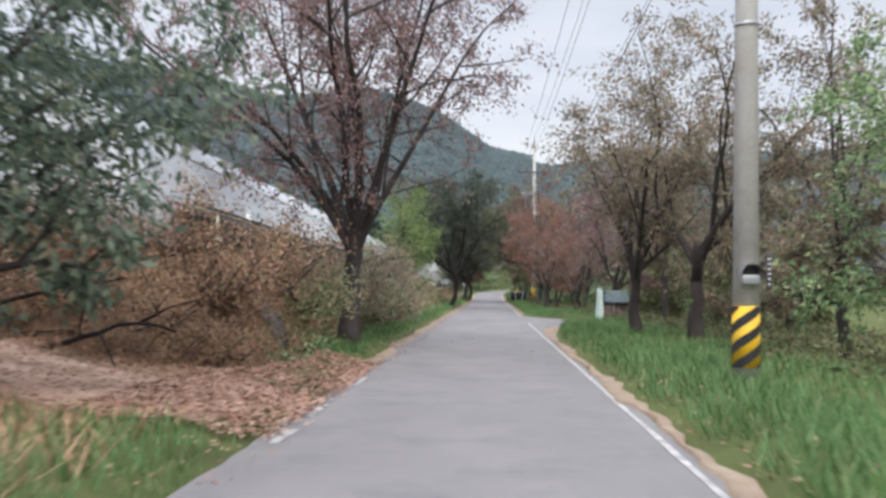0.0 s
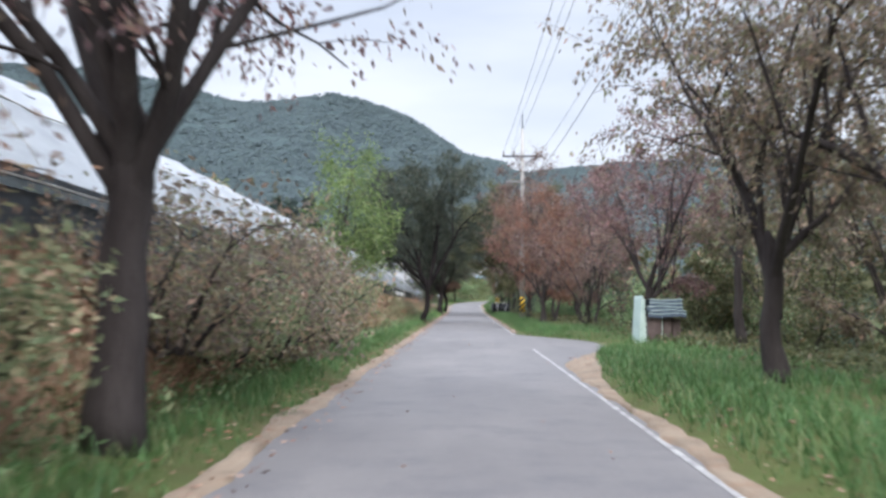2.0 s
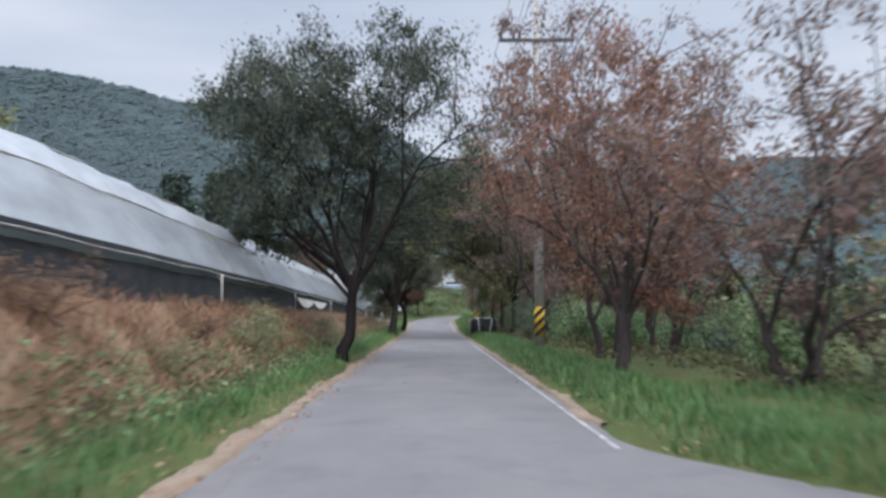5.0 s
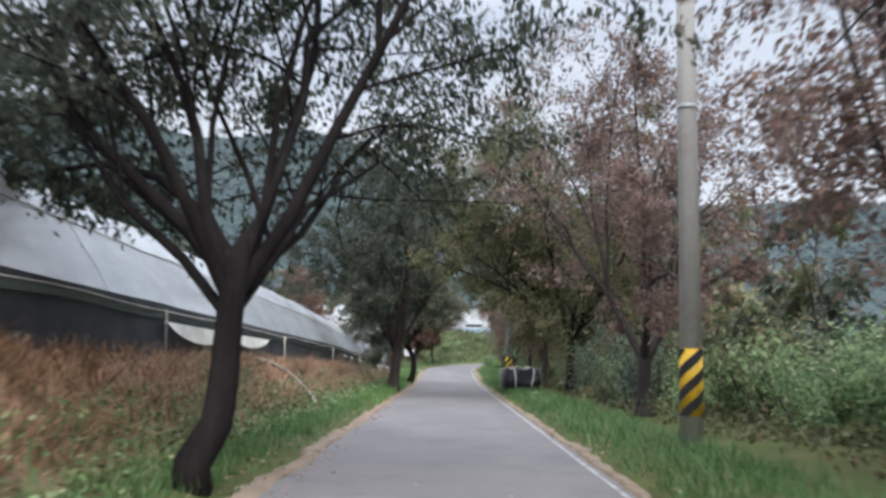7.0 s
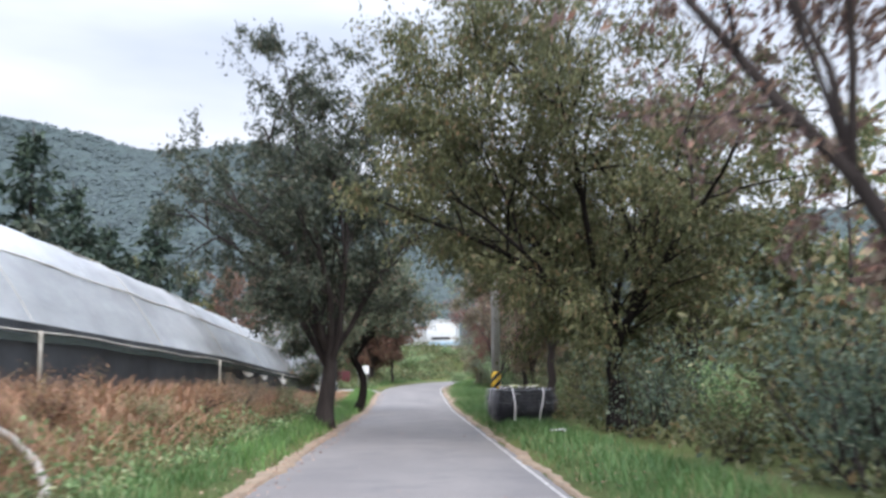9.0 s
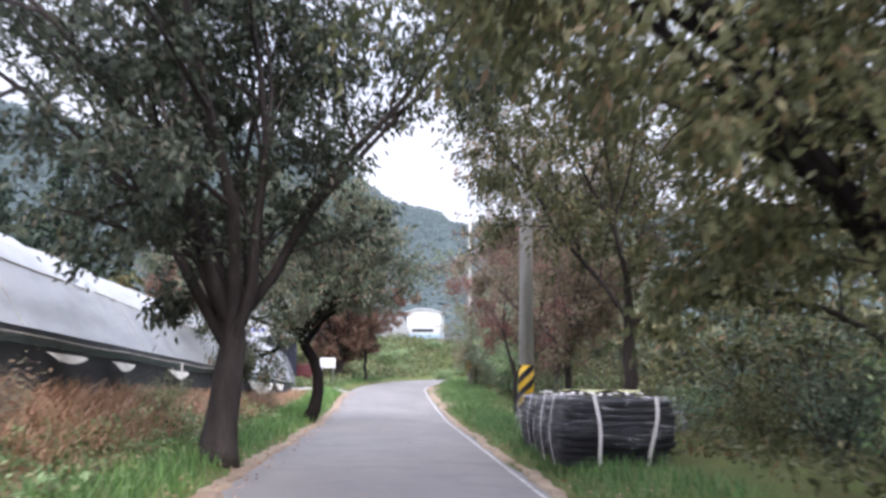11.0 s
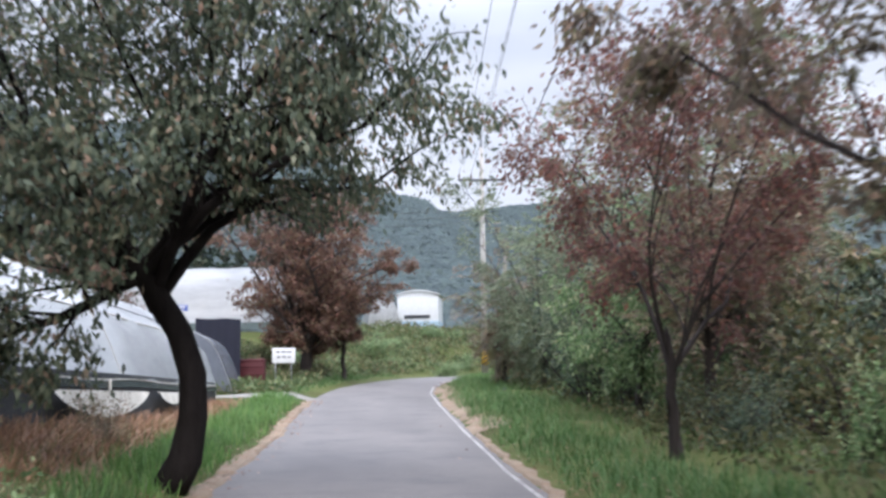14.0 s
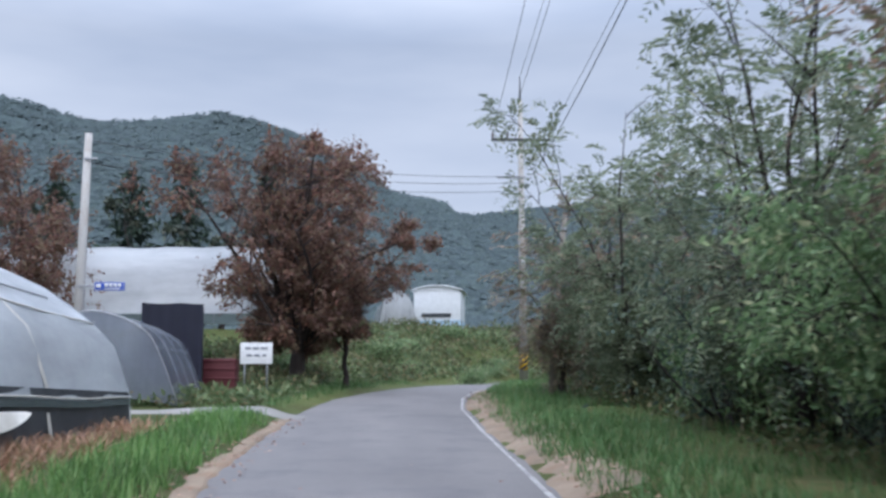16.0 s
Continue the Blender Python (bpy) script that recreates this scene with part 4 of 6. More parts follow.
for k in range(33):
    y = 8 + k * 4.2 + rng.uniform(-1, 1)
    x = 5.4 + rng.uniform(0, 3.4) + (1.2 if y < 45 else 0) + max(0.0, float(road_x(y)))
    if abs(y - 42) < 4 or (93 < y < 102.5 and x < 6.2):
        x += 2.6
    scale, tall = rng.uniform(0.55, 1.05), rng.uniform(0.8, 1.15)
    if y > 36:
        far_copy((b4, b5, b6)[k % 3], x, y, 137 * k, scale, tall, 0.05)
for k in range(22):
    y = 80 + k * 2.7
    x = 4.1 + rng.uniform(-0.3, 0.9) + max(0.0, float(road_x(y))) + 1.1 * float(step(112, 122, y))
    if 92.5 < y < 104.5:
        x += 1.7
    far_copy((b6, b5, b4)[k % 3], x, y, 97 * k, rng.uniform(0.4, 0.75), rng.uniform(0.9, 1.3), 0.05)


bg1 = tree("broadleaf_tree", 10.5, 36.0, 6.5, 1.0, 2.8, 0.14, 6, 2000, 0.34, LEAF_OLIVE, "leafy olive tree in the wood beyond the verge", 71, low=0.1, stems=2, dens=4, twiggy=4)
bg2 = tree("broadleaf_tree", 11.0, 58.0, 7.0, 1.2, 2.8, 0.14, 6, 2000, 0.34, LEAF_MIX, "green and brown tree in the wood beyond the verge", 72, low=0.1, stems=2, dens=4, twiggy=4)
bg3 = tree("broadleaf_tree", 10.0, 84.0, 7.0, 1.2, 2.6, 0.14, 6, 2000, 0.34, LEAF_DARK, "dark green tree in the wood beyond the verge", 73, low=0.1, dens=4, twiggy=4)
for k in range(22):
    y = 14 + k * 6.2 + rng.uniform(-1.5, 1.5)
    x = rng.uniform(9.5, 17) + (9 if y < 45 else 0) + max(0.0, float(road_x(y)))
    far_copy((bg1, bg2, bg3)[k % 3], x, y, 131 * k, rng.uniform(0.7, 1.15), rng.uniform(0.85, 1.1))
for k in range(10):
    far_copy((bg3, bg2)[k % 2], -14 - rng.uniform(0, 12), 12 + 13 * k + rng.uniform(-3, 3), 71 * k, rng.uniform(0.8, 1.2), 1.0)
for k in range(16):
    far_copy((bg1, bg2, bg1, bg3)[k % 4], 8.0 + (k * 7 % 9), 102 + 1.9 * k + rng.uniform(-1, 1), 83 * k, rng.uniform(0.7, 1.1), rng.uniform(0.85, 1.1))
for k in range(26):
    far_copy((bg3, bg3, bg1)[k % 3], -15.5 - rng.uniform(0, 12), 90 + 2.0 * k + rng.uniform(-2, 2), 59 * k, rng.uniform(0.75, 1.25), rng.uniform(0.8, 1.1))
for src, x, y, sc in ((bg1, 9.2, 47.5, 0.8), (bg2, 12.0, 52.0, 0.9), (bg1, 10.8, 44.0, 0.7), (bg3, 14.5, 47.0, 0.9), (bg2, 8.8, 57.5, 0.75)):
    far_copy(src, x, y, 40 * y, sc, 0.9)
for src, x, y, sc in ((b5, 7.6, 46.5, 0.8), (b4, 8.6, 49.5, 0.9), (b5, 7.2, 50.5, 0.7), (b5, 9.6, 42.5, 0.8), (b4, 8.4, 39.5, 0.6)):
    far_copy(src, x, y, 50 * y, sc, 1.0, 0.05)
far_copy(b7, -4.1, 12.95, 30, 0.5, 0.9, 0.05)
far_copy(b7, -5.0, 12.9, 130, 0.45, 0.9, 0.05)
for k in range(16):
    far_copy(b7, -3.5 - 0.42 * k + 0.2 * (k % 3), 13.3 + 0.55 * (k * 5 % 4), 47 * k, 0.5 + 0.08 * (k % 4), 0.85, 0.08)
for k in range(14):
    # hummocks of creeper on the slope behind the bend
    far_copy(b4, -4.5 + 0.9 * k + rng.uniform(-0.5, 0.5), 151.5 + (k * 5 % 14) + rng.uniform(-1, 1), 77 * k, rng.uniform(0.5, 0.85), 0.65, 0.15)
for k, x in enumerate((-4.4, -5.6, -7.0, -8.3, -9.8)):
    # shrubs before the greenhouse on the raised field
    far_copy((b4, b5)[k % 2], x, 147.2 + 0.5 * (k % 2), 61 * k, 0.66 + 0.1 * (k % 3), 0.9, 0.1)
for k, x in enumerate((-4.6, -5.9, -7.4, -8.8, -10.4, -12.0)):
    far_copy(b7, x, 13.6 + 0.3 * (k % 2), 53 * k, 0.8 + 0.1 * (k % 3), 0.8, 0.1)
    far_copy((b7, b1)[k % 2], x - 0.5, 15.2, 91 * k, 0.62, 0.85, 0.1)


def conifer(x, y, h, seed):
    """A dark conifer: a straight trunk with whorls of drooping boughs, needles in sprays along them."""
    rng = np.random.default_rng(seed)
    thing = tagged(empty("conifer", x, y, float(land(x, y)) - 0.1), "dark green conifer behind the greenhouse", "tree", "conifers behind the greenhouse")
    part("trunk", Shape().tube([(0, 0, 0), (0.05, 0, h * 0.5), (0, 0, h)], [0.16, 0.1, 0.02], 8), BARK, thing)
    wood, spots, ways = Shape(), [], []
    for k in range(int(h * 6)):
        f = (k + rng.uniform(0, 1)) / (h * 6)
        z, reach_out = h * (0.12 + 0.86 * f), (0.25 + 2.3 * (1 - f) ** 0.8) * rng.uniform(0.7, 1.15)
        az = k * 2.4 + rng.uniform(-0.3, 0.3)
        path = limb((0, 0, z), (math.cos(az), math.sin(az), 0.15), reach_out, -0.1, rng, 5)
        wood.tube(path, taper(0.03, 0.008, 5), 4, False)
        n = int(14 + 22 * reach_out)
        t = rng.uniform(0.6, 4, n)
        for q in t:
            i = min(int(q), 3)
            d = path[i + 1] - path[i]
            spots.append((path[i] + d * (q - i))[:])
            ways.append(d.normalized()[:])
    tagged(part("boughs", wood, BARK, thing), kind="stuff")
    c = np.array(spots) + rng.normal(size=(len(spots), 3)) * 0.12
    tagged(part("needles", quads("needles", leaves(rng, c, 0.4, 0.3, 0.4, np.array(ways)), NEEDLES), NEEDLES, thing), kind="stuff")
    return thing


con = [conifer(-16.0, 104.0, 9.6, 301), conifer(-18.5, 111.0, 10.6, 302), conifer(-15.6, 118.0, 8.8, 303)]
for k, (x, y) in enumerate(((-19.5, 97), (-15.4, 111), (-22, 104), (-21, 118), (-16.4, 125), (-19.2, 129), (-23, 112), (-17.4, 122), (-22, 98), (-24.5, 124), (-20.4, 136), (-25, 132), (-17.6, 133), (-14.8, 129))):
    far_copy(con[k % 3], x, y, 70 * k, 0.85 + 0.06 * (k * 3 % 6))

for k, (x, y) in enumerate(((-16.5, 146), (-15.2, 151), (-16, 157), (-13, 160.5), (-11, 163), (-8.8, 161.5), (-6.8, 164), (-5, 162), (-14.5, 165), (-9.8, 167), (-18, 141))):
    # trees behind the greenhouse on the raised field
    far_copy((con[k % 3], bg3)[k % 2], x, y, 47 * k, 0.75 + 0.07 * (k * 3 % 5))


def grass_field(name, areas, height, width, material, label, seed, lean=0.45):
    """Blades strewn over bands of the land given by offsets from the road and density."""
    rng = np.random.default_rng(seed)
    roots = []
    for lo, hi, y0, y1, per in areas:
        n = int((hi - lo) * (y1 - y0) * per)
        off, y = rng.uniform(lo, hi, n), rng.uniform(y0, y1, n)
        x = road_x(y) + off
        keep = wave(x, y, 1.1, seed) + 0.7 * wave(x, y, 3.1, seed) > rng.uniform(-1.5, 0.5, n)
        keep &= (off < 0) | (off > right_edge(y) + 0.04 + 0.55 * step(25, 33, y) * step(44, 41, y))
        edge = np.minimum(off - lo, hi - off) + 0.25 * wave(x, y, 2.7, seed + 5) > 0.02
        x, y = x[keep & edge], y[keep & edge]
        roots.append(np.stack([x, y, land(x, y) - 0.01], 1))
    me = quads(name, blades(rng, np.concatenate(roots), height, width, lean), material)
    return tagged(part(name, me, material), label, "grass", kind="stuff")


grass_field("grass", [(-3.0, -2.1, 17.2, 128, 330), (-3.6, -2.2, 60, 126, 130), (-5.2, -1.85, -2, 8.3, 150), (2.05, 3.6, 0, 34, 300), (2.6, 5.6, 0, 54, 190), (2.0, 3.4, 45, 128, 260), (2.3, 4.2, 118, 150, 160), (3.3, 6.2, 106, 150, 70), (-4.5, -2.1, -2, 8, 60), (-5.5, -2.1, 130, 150, 150)],
            0.16, 0.018, GRASS, "green roadside grass", 61, 0.6)
grass_field("short_grass", [(-3.0, -1.85, 16.2, 70, 260), (-2.8, -1.85, 70, 128, 230), (-3.4, -1.72, -2, 8.2, 120), (1.95, 2.9, 0, 70, 230), (1.95, 2.8, 70, 150, 200)], 0.07, 0.014, GRASS, "short green grass along the road edge", 69, 0.7)
grass_field("dry_grass", [(-4.15, -2.9, 14, 34, 420), (-4.15, -2.9, 34, 60, 260), (-4.15, -3.1, 60, 124, 380), (-5.6, -2.2, -2, 8.3, 80), (-14, -3.4, 12.2, 16.5, 120)], 0.2, 0.022, STRAW, "dry brown grass and weeds on the bank", 62, 1.5)


grass_field("tall_grass", [(-3.05, -1.95, 111.5, 126.6, 330), (-2.9, -1.9, 84, 111.5, 110)], 0.22, 0.02, GRASS_TALL, "tall bright green grass on the verge before the lane", 70, 0.5)


def weeds(name, areas, leaf, size, label, seed, tall=0.5):
    """Low leafy growth covering rough ground in uneven hummocks."""
    rng = np.random.default_rng(seed)
    out = []
    for x0, x1, y0, y1, n in areas:
        x, y = rng.uniform(x0, x1, n), rng.uniform(y0, y1, n)
        top = tall * np.clip(0.55 + 0.5 * wave(x, y, 0.9, seed) + 0.35 * wave(x, y, 2.3, seed), 0.05, 1.3)
        keep = (x - road_x(y) > 2.9) | (x - road_x(y) < -2.5)
        c = np.stack([x, y, land(x, y) + top * rng.uniform(0.2, 1, n)], 1)[keep]
        out.append(leaves(rng, c, size, 0.1))
    return tagged(part(name, quads(name, np.concatenate(out), leaf), leaf), label, "weeds", kind="stuff")


weeds("weeds", [(4.2, 13, 4, 62, 20000), (3.6, 9, 62, 116, 16000), (4.2, 9, 116, 140, 7000)], LEAF_OLIVE, 0.13, "rough olive weeds beyond the verge", 64)
weeds("weeds", [(-3.7, -2.55, 48, 108, 9000), (-3.4, -2.5, 14, 48, 3500)], LEAF_GREEN, 0.085, "green weeds at the foot of the bank", 68, 0.4)
weeds("weeds", [(-6.5, -2.3, 129.5, 139, 4200)], LEAF_OLIVE, 0.11, "low olive weeds round the notice board", 81, 0.22)
weeds("weeds", [(-3.5, -2.7, 50, 108, 4500), (-3.6, -2.8, 14, 50, 3000)], LEAF_OLIVE, 0.085, "olive shrubby weeds on the lower bank", 82, 0.5)
weeds("weeds", [(-6.8, -2.3, 129.6, 139, 2600), (-9, -6.5, 128.4, 134, 900)], CREEPER, 0.2, "broad-leaved weeds round the notice board", 84, 0.35)
weeds("creeper", [(-6, 9, 147, 172, 15000), (-6.5, -2.4, 138, 148, 2000), (-16, -6, 133, 156, 7000)], CREEPER, 0.24, "green creeper covering the slope behind the bend", 65, 0.7)
weeds("weeds", [(-6, 9, 147, 172, 11000), (-6.5, -2.4, 138, 148, 2500), (-16, -6, 133, 156, 6000)], LEAF_OLIVE, 0.22, "olive weeds between the creeper on the slope", 83, 0.95)


def woods(name, areas, label, seed, leaf, tuft=0, sides=8):
    """Far tree crowns: close-set uneven domes over the hillside, with loose leaf tufts on the nearer ones."""
    rng = np.random.default_rng(seed)
    levels = ((0.0, 1.0), (0.45, 0.92), (0.8, 0.58))
    verts, faces, tufts, base = [], [], [], 0
    for x0, x1, y0, y1, n, r in areas:
        x, y = rng.uniform(x0, x1, n), rng.uniform(y0, y1, n)
        z = land(x, y)
        c = np.stack([x, y, z], 1)[z > 4.5]
        rad = r * rng.uniform(0.65, 1.3, len(c))
        tall = rad * rng.uniform(0.75, 1.35, len(c))
        rings = []
        for lv, wide in levels:
            a = np.arange(sides) * math.tau / sides + rng.uniform(0, math.tau, (len(c), 1)) * 0 + lv
            w = rad[:, None] * wide * rng.uniform(0.78, 1.18, (len(c), sides))
            rings.append(np.stack([c[:, :1] + w * np.cos(a), c[:, 1:2] + w * np.sin(a), c[:, 2:] + tall[:, None] * (lv - 0.25) * rng.uniform(0.85, 1.15, (len(c), sides))], -1))
        top = (c + np.stack([rad * 0.1, rad * 0, tall * 0.78], 1))[:, None, :]
        v = np.concatenate(rings + [top], 1)
        m = v.shape[1]
        one = [(i * sides + k, i * sides + (k + 1) % sides, (i + 1) * sides + (k + 1) % sides, (i + 1) * sides + k) for i in range(len(levels) - 1) for k in range(sides)]
        cap = [((len(levels) - 1) * sides + k, (len(levels) - 1) * sides + (k + 1) % sides, m - 1) for k in range(sides)]
        for j in range(len(c)):
            o = base + j * m
            faces.extend([tuple(i + o for i in f) for f in one + cap])
        base += len(c) * m
        verts.append(v.reshape(-1, 3))
        if tuft:
            spots = v[:, sides:, :].reshape(-1, 3)
            spots = np.repeat(spots, tuft, 0) + rng.normal(size=(len(spots) * tuft, 3)) * r * 0.22
            tufts.append(leaves(rng, spots, 0.5 * r, 0.0, 0.8))
    s = Shape()
    s.v, s.f = np.concatenate(verts).tolist(), faces
    ob = tagged(part(name, s, leaf), label, "forest", kind="stuff")
    if tuft:
        tagged(part("leaf_tufts", quads("leaf_tufts", np.concatenate(tufts), leaf), leaf, ob), kind="stuff")
    return ob


woods("hill_forest", [(-110, -14, 70, 200, 3400, 1.5)], "dark green forest on the near hillside", 66, FOREST, 1, 7)


def far_forest(name, areas, label, seed, leaf):
    """Forest far off: overlapping leaf masses of mixed size, gathered into crowns, over the whole hillside."""
    rng = np.random.default_rng(seed)
    out = []
    for x0, x1, y0, y1, crowns, per, size in areas:
        x, y = rng.uniform(x0, x1, crowns), rng.uniform(y0, y1, crowns)
        tall = rng.uniform(0.0, 0.7, crowns)
        c = np.repeat(np.stack([x, y, tall], 1), per, 0) + rng.normal(size=(crowns * per, 3)) * np.array([size, size, size * 0.3])
        ground_z = land(c[:, 0], c[:, 1])
        keep = ground_z > 4.5
        c[:, 2] = np.maximum(c[:, 2], -0.2) + ground_z
        c = c[keep]
        n = len(c)
        face = unit(np.array([0.0, -0.55, 0.85]) + rng.normal(size=(n, 3)) * 0.2)
        a = unit(np.cross(face, rng.normal(size=(n, 3))))
        b = np.cross(face, a)
        ra, rb = (size * rng.uniform(0.4, 0.9, (n, 1)) for _ in range(2))
        out.append(np.stack([c - a * ra, c - b * rb, c + a * ra * 0.8, c + b * rb * 1.1], 1))
    return tagged(part(name, quads(name, np.concatenate(out), leaf), leaf), label, "forest", kind="stuff")


far_forest("hill_forest", [(-200, 70, 195, 445, 20000, 8, 1.0), (60, 180, 60, 440, 2600, 8, 1.9)], "far hillside forest with distance haze painted into its blue-green", 67, FOREST_FAR)


def litter(name, areas, size, label, seed):
    rng = np.random.default_rng(seed)
    out = []
    for x0, x1, y0, y1, n in areas:
        x, y = rng.uniform(x0, x1, n), rng.uniform(y0, y1, n)
        if x0 > 1.0:
            keep = x - road_x(y) > right_edge(y) - 0.1
            x, y = x[keep], y[keep]
            n = len(x)
        off = x - road_x(y)
        z = np.where(np.abs(off) < 1.8, road_z(y), land(x, y) + 0.02) + 0.02
        c = np.stack([x, y, z + 0.012], 1)
        flat = leaves(rng, np.zeros((n, 3)), size, 0.0, 0.6)
        flat[:, :, 2] *= 0.25
        out.append(flat + c[:, None, :])
    return tagged(part(name, quads(name, np.concatenate(out), LITTER), LITTER), label, "leaves", kind="stuff")


litter("fallen_leaves", [(-10, -2.0, 8.2, 13.2, 9000), (-3.6, -1.75, 8.3, 12.6, 4500), (-3.4, -1.75, 12.6, 17.0, 4200), (-2.4, -1.6, 6, 128, 2600), (1.75, 2.4, 0, 128, 1600), (-1.8, 1.6, 0, 128, 90), (1.8, 2.8, 120, 146, 500), (2.6, 3.6, 18, 32, 260)], 0.075, "dry fallen leaves lying beside the road", 63)


# ---- poles and wires ----
def striped_pole(x, y, h, r0, r1, band_lo, band_hi, label, arms=True, z0=None):
    z = float(land(x, y)) - 0.1 if z0 is None else z0
    thing = tagged(empty("utility_pole", x, y, z), label, "utility pole", "poles along the road")
    part("shaft", Shape().tube([(0, 0, 0), (0, 0, h * 0.5), (0, 0, h)], [r0, (r0 + r1) / 2, r1], 20), POLE_GREY, thing)
    rb = r0 - (r0 - r1) * band_lo / h + 0.006
    part("reflective_sleeve", Shape().tube([(0, 0, band_lo), (0, 0, band_hi)], [rb, rb - 0.003], 28), YELLOW, thing, "yellow reflective sleeve with black diagonal bands")
    n = 3
    gap = (band_hi - band_lo) / n
    for k in range(-3, n + 1):
        s, pts = Shape(), []
        steps = 30
        for i in range(steps + 1):
            a = i / steps * math.tau
            # each band climbs round the shaft
            zc = band_lo + k * gap + (i / steps) * gap * 3
            lo, hi = max(band_lo, zc), min(band_hi, zc + gap * 0.52)
            if hi - lo < 0.004:
                lo = hi = None
            pts.append((a, lo, hi))
        for (a, lo, hi), (b, lo2, hi2) in zip(pts, pts[1:]):
            if lo is None or lo2 is None:
                continue
            rr = rb + 0.004
            s.add([(rr * math.cos(a), rr * math.sin(a), lo), (rr * math.cos(b), rr * math.sin(b), lo2), (rr * math.cos(b), rr * math.sin(b), hi2), (rr * math.cos(a), rr * math.sin(a), hi)], [(0, 1, 2, 3)])
        if s.f:
            part("black_band", s, BLACK, thing)
    for zc in (h * 0.42, h * 0.62):
        part("clamp", Shape().tube([(0, 0, zc), (0, 0, zc + 0.05)], r0 + (r1 - r0) * zc / h + 0.012, 16), STEEL, thing)
    if arms:
        za = h - 1.55
        part("crossarm", Shape().box((-1.1, -0.14, za - 0.05), (1.1, -0.05, za + 0.05), 0.008), DARK_METAL, thing)
        part("brace", Shape().tube([(0.06, -0.12, za - 0.75), (0.62, -0.12, za - 0.04)], 0.02, 6), STEEL, thing)
        for ax in (-1.05, -0.5, 1.05):
            ins = part("insulator", Shape().tube([(ax, -0.09, za + 0.05), (ax, -0.09, za + 0.10), (ax, -0.09, za + 0.14), (ax, -0.09, za + 0.20), (ax, -0.09, za + 0.24), (ax, -0.09, za + 0.3)],
                                                 [0.025, 0.05, 0.03, 0.06, 0.03, 0.03], 10), INSULATOR, thing)
        part("peak_rod", Shape().tube([(0, 0, h), (0, 0, h + 0.9)], [0.035, 0.02], 8), DARK_METAL, thing)
        part("lower_arm", Shape().box((-0.9, -0.12, za - 1.45), (0.12, -0.05, za - 1.38), 0.006), STEEL, thing)
    return thing


P = [(3.12, 12.6, 10.6), (2.92, 69.2, 10.7), (2.6, 103.4, 10.7), (4.7, 145.6, 10.6)]
p1 = striped_pole(P[0][0], P[0][1], P[0][2], 0.165, 0.1, 0.28, 1.02, "grey concrete utility pole with yellow and black bands in the grass")
striped_pole(P[1][0], P[1][1], P[1][2], 0.150, 0.09, 0.50, 1.35, "grey concrete utility pole with yellow and black bands in the grass")
striped_pole(P[2][0], P[2][1], P[2][2], 0.155, 0.09, 0.52, 1.40, "grey concrete utility pole with yellow and black bands beside bundles")
striped_pole(P[3][0], P[3][1], P[3][2], 0.155, 0.09, 0.55, 1.15, "grey concrete utility pole with yellow and black bands at the bend")
hood = Shape().box((-0.11, -0.25, 1.28), (0.11, -0.15, 1.40), 0.015)
hood.sheet([[(0.13 * math.cos(q), y, 1.40 + 0.13 * math.sin(q)) for q in np.linspace(0, math.pi, 13)] for y in (-0.30, -0.15)])
hood.sheet([[(0.115 * math.cos(q), y, 1.40 + 0.115 * math.sin(q)) for q in np.linspace(0, math.pi, 13)] for y in (-0.30, -0.15)])
box = part("band_box", hood, STEEL, p1, "small grey metal box with a curved hood")
# solid black block gives the hood's opening its inner shade
part("opening", Shape().box((-0.10, -0.20, 1.39), (0.10, -0.155, 1.49), 0.02), BLACK, box, "black block for the shade in the opening under the hood")
meter = part("tag_strip", Shape().box((0.24, -0.03, 1.22), (0.30, 0.0, 1.68), 0.008).box((0.1, -0.02, 1.55), (0.25, 0.0, 1.58), 0.004), DARK_METAL, p1, "dark narrow tag strip on a bracket")
for k in range(6):
    part("print_bar", Shape().box((0.255, -0.036, 1.28 + 0.062 * k), (0.285, -0.031, 1.30 + 0.062 * k), 0), SIGN_WHITE, meter)


def wire(name, a, b, sag, r, label):
    pts = [Vector(a).lerp(Vector(b), t) - Vector((0, 0, sag * 4 * t * (1 - t))) for t in np.linspace(0, 1, 15)]
    return tagged(part(name, Shape().tube(pts, r, 5), WIRE), label, "cable")


ZS = [float(land(x, y)) - 0.1 for x, y, h in P]
for (xa, ya, ha), za, (xb, yb, hb), zb in zip(P, ZS, P[1:], ZS[1:]):
    for dx, dz in ((-1.05, -1.25), (-0.5, -1.25), (1.05, -1.25), (0.0, 0.88)):
        wire("power_line", (xa + dx, ya - 0.09, za + ha + dz), (xb + dx, yb - 0.09, zb + hb + dz), 0.55, 0.008, "black overhead power line between poles")
    wire("phone_line", (xa - 0.1, ya, za + ha - 3.6), (xb - 0.1, yb, zb + hb - 3.6), 0.7, 0.010, "black overhead telephone cable between poles")
for dx, dz in ((-1.05, -1.25), (-0.5, -1.25), (1.05, -1.25), (0, 0.88)):
    wire("power_line", (P[0][0] + dx, P[0][1], ZS[0] + P[0][2] + dz), (P[0][0] + dx, -30, 9.6 + dz), 0.5, 0.008, "black overhead power line between poles")

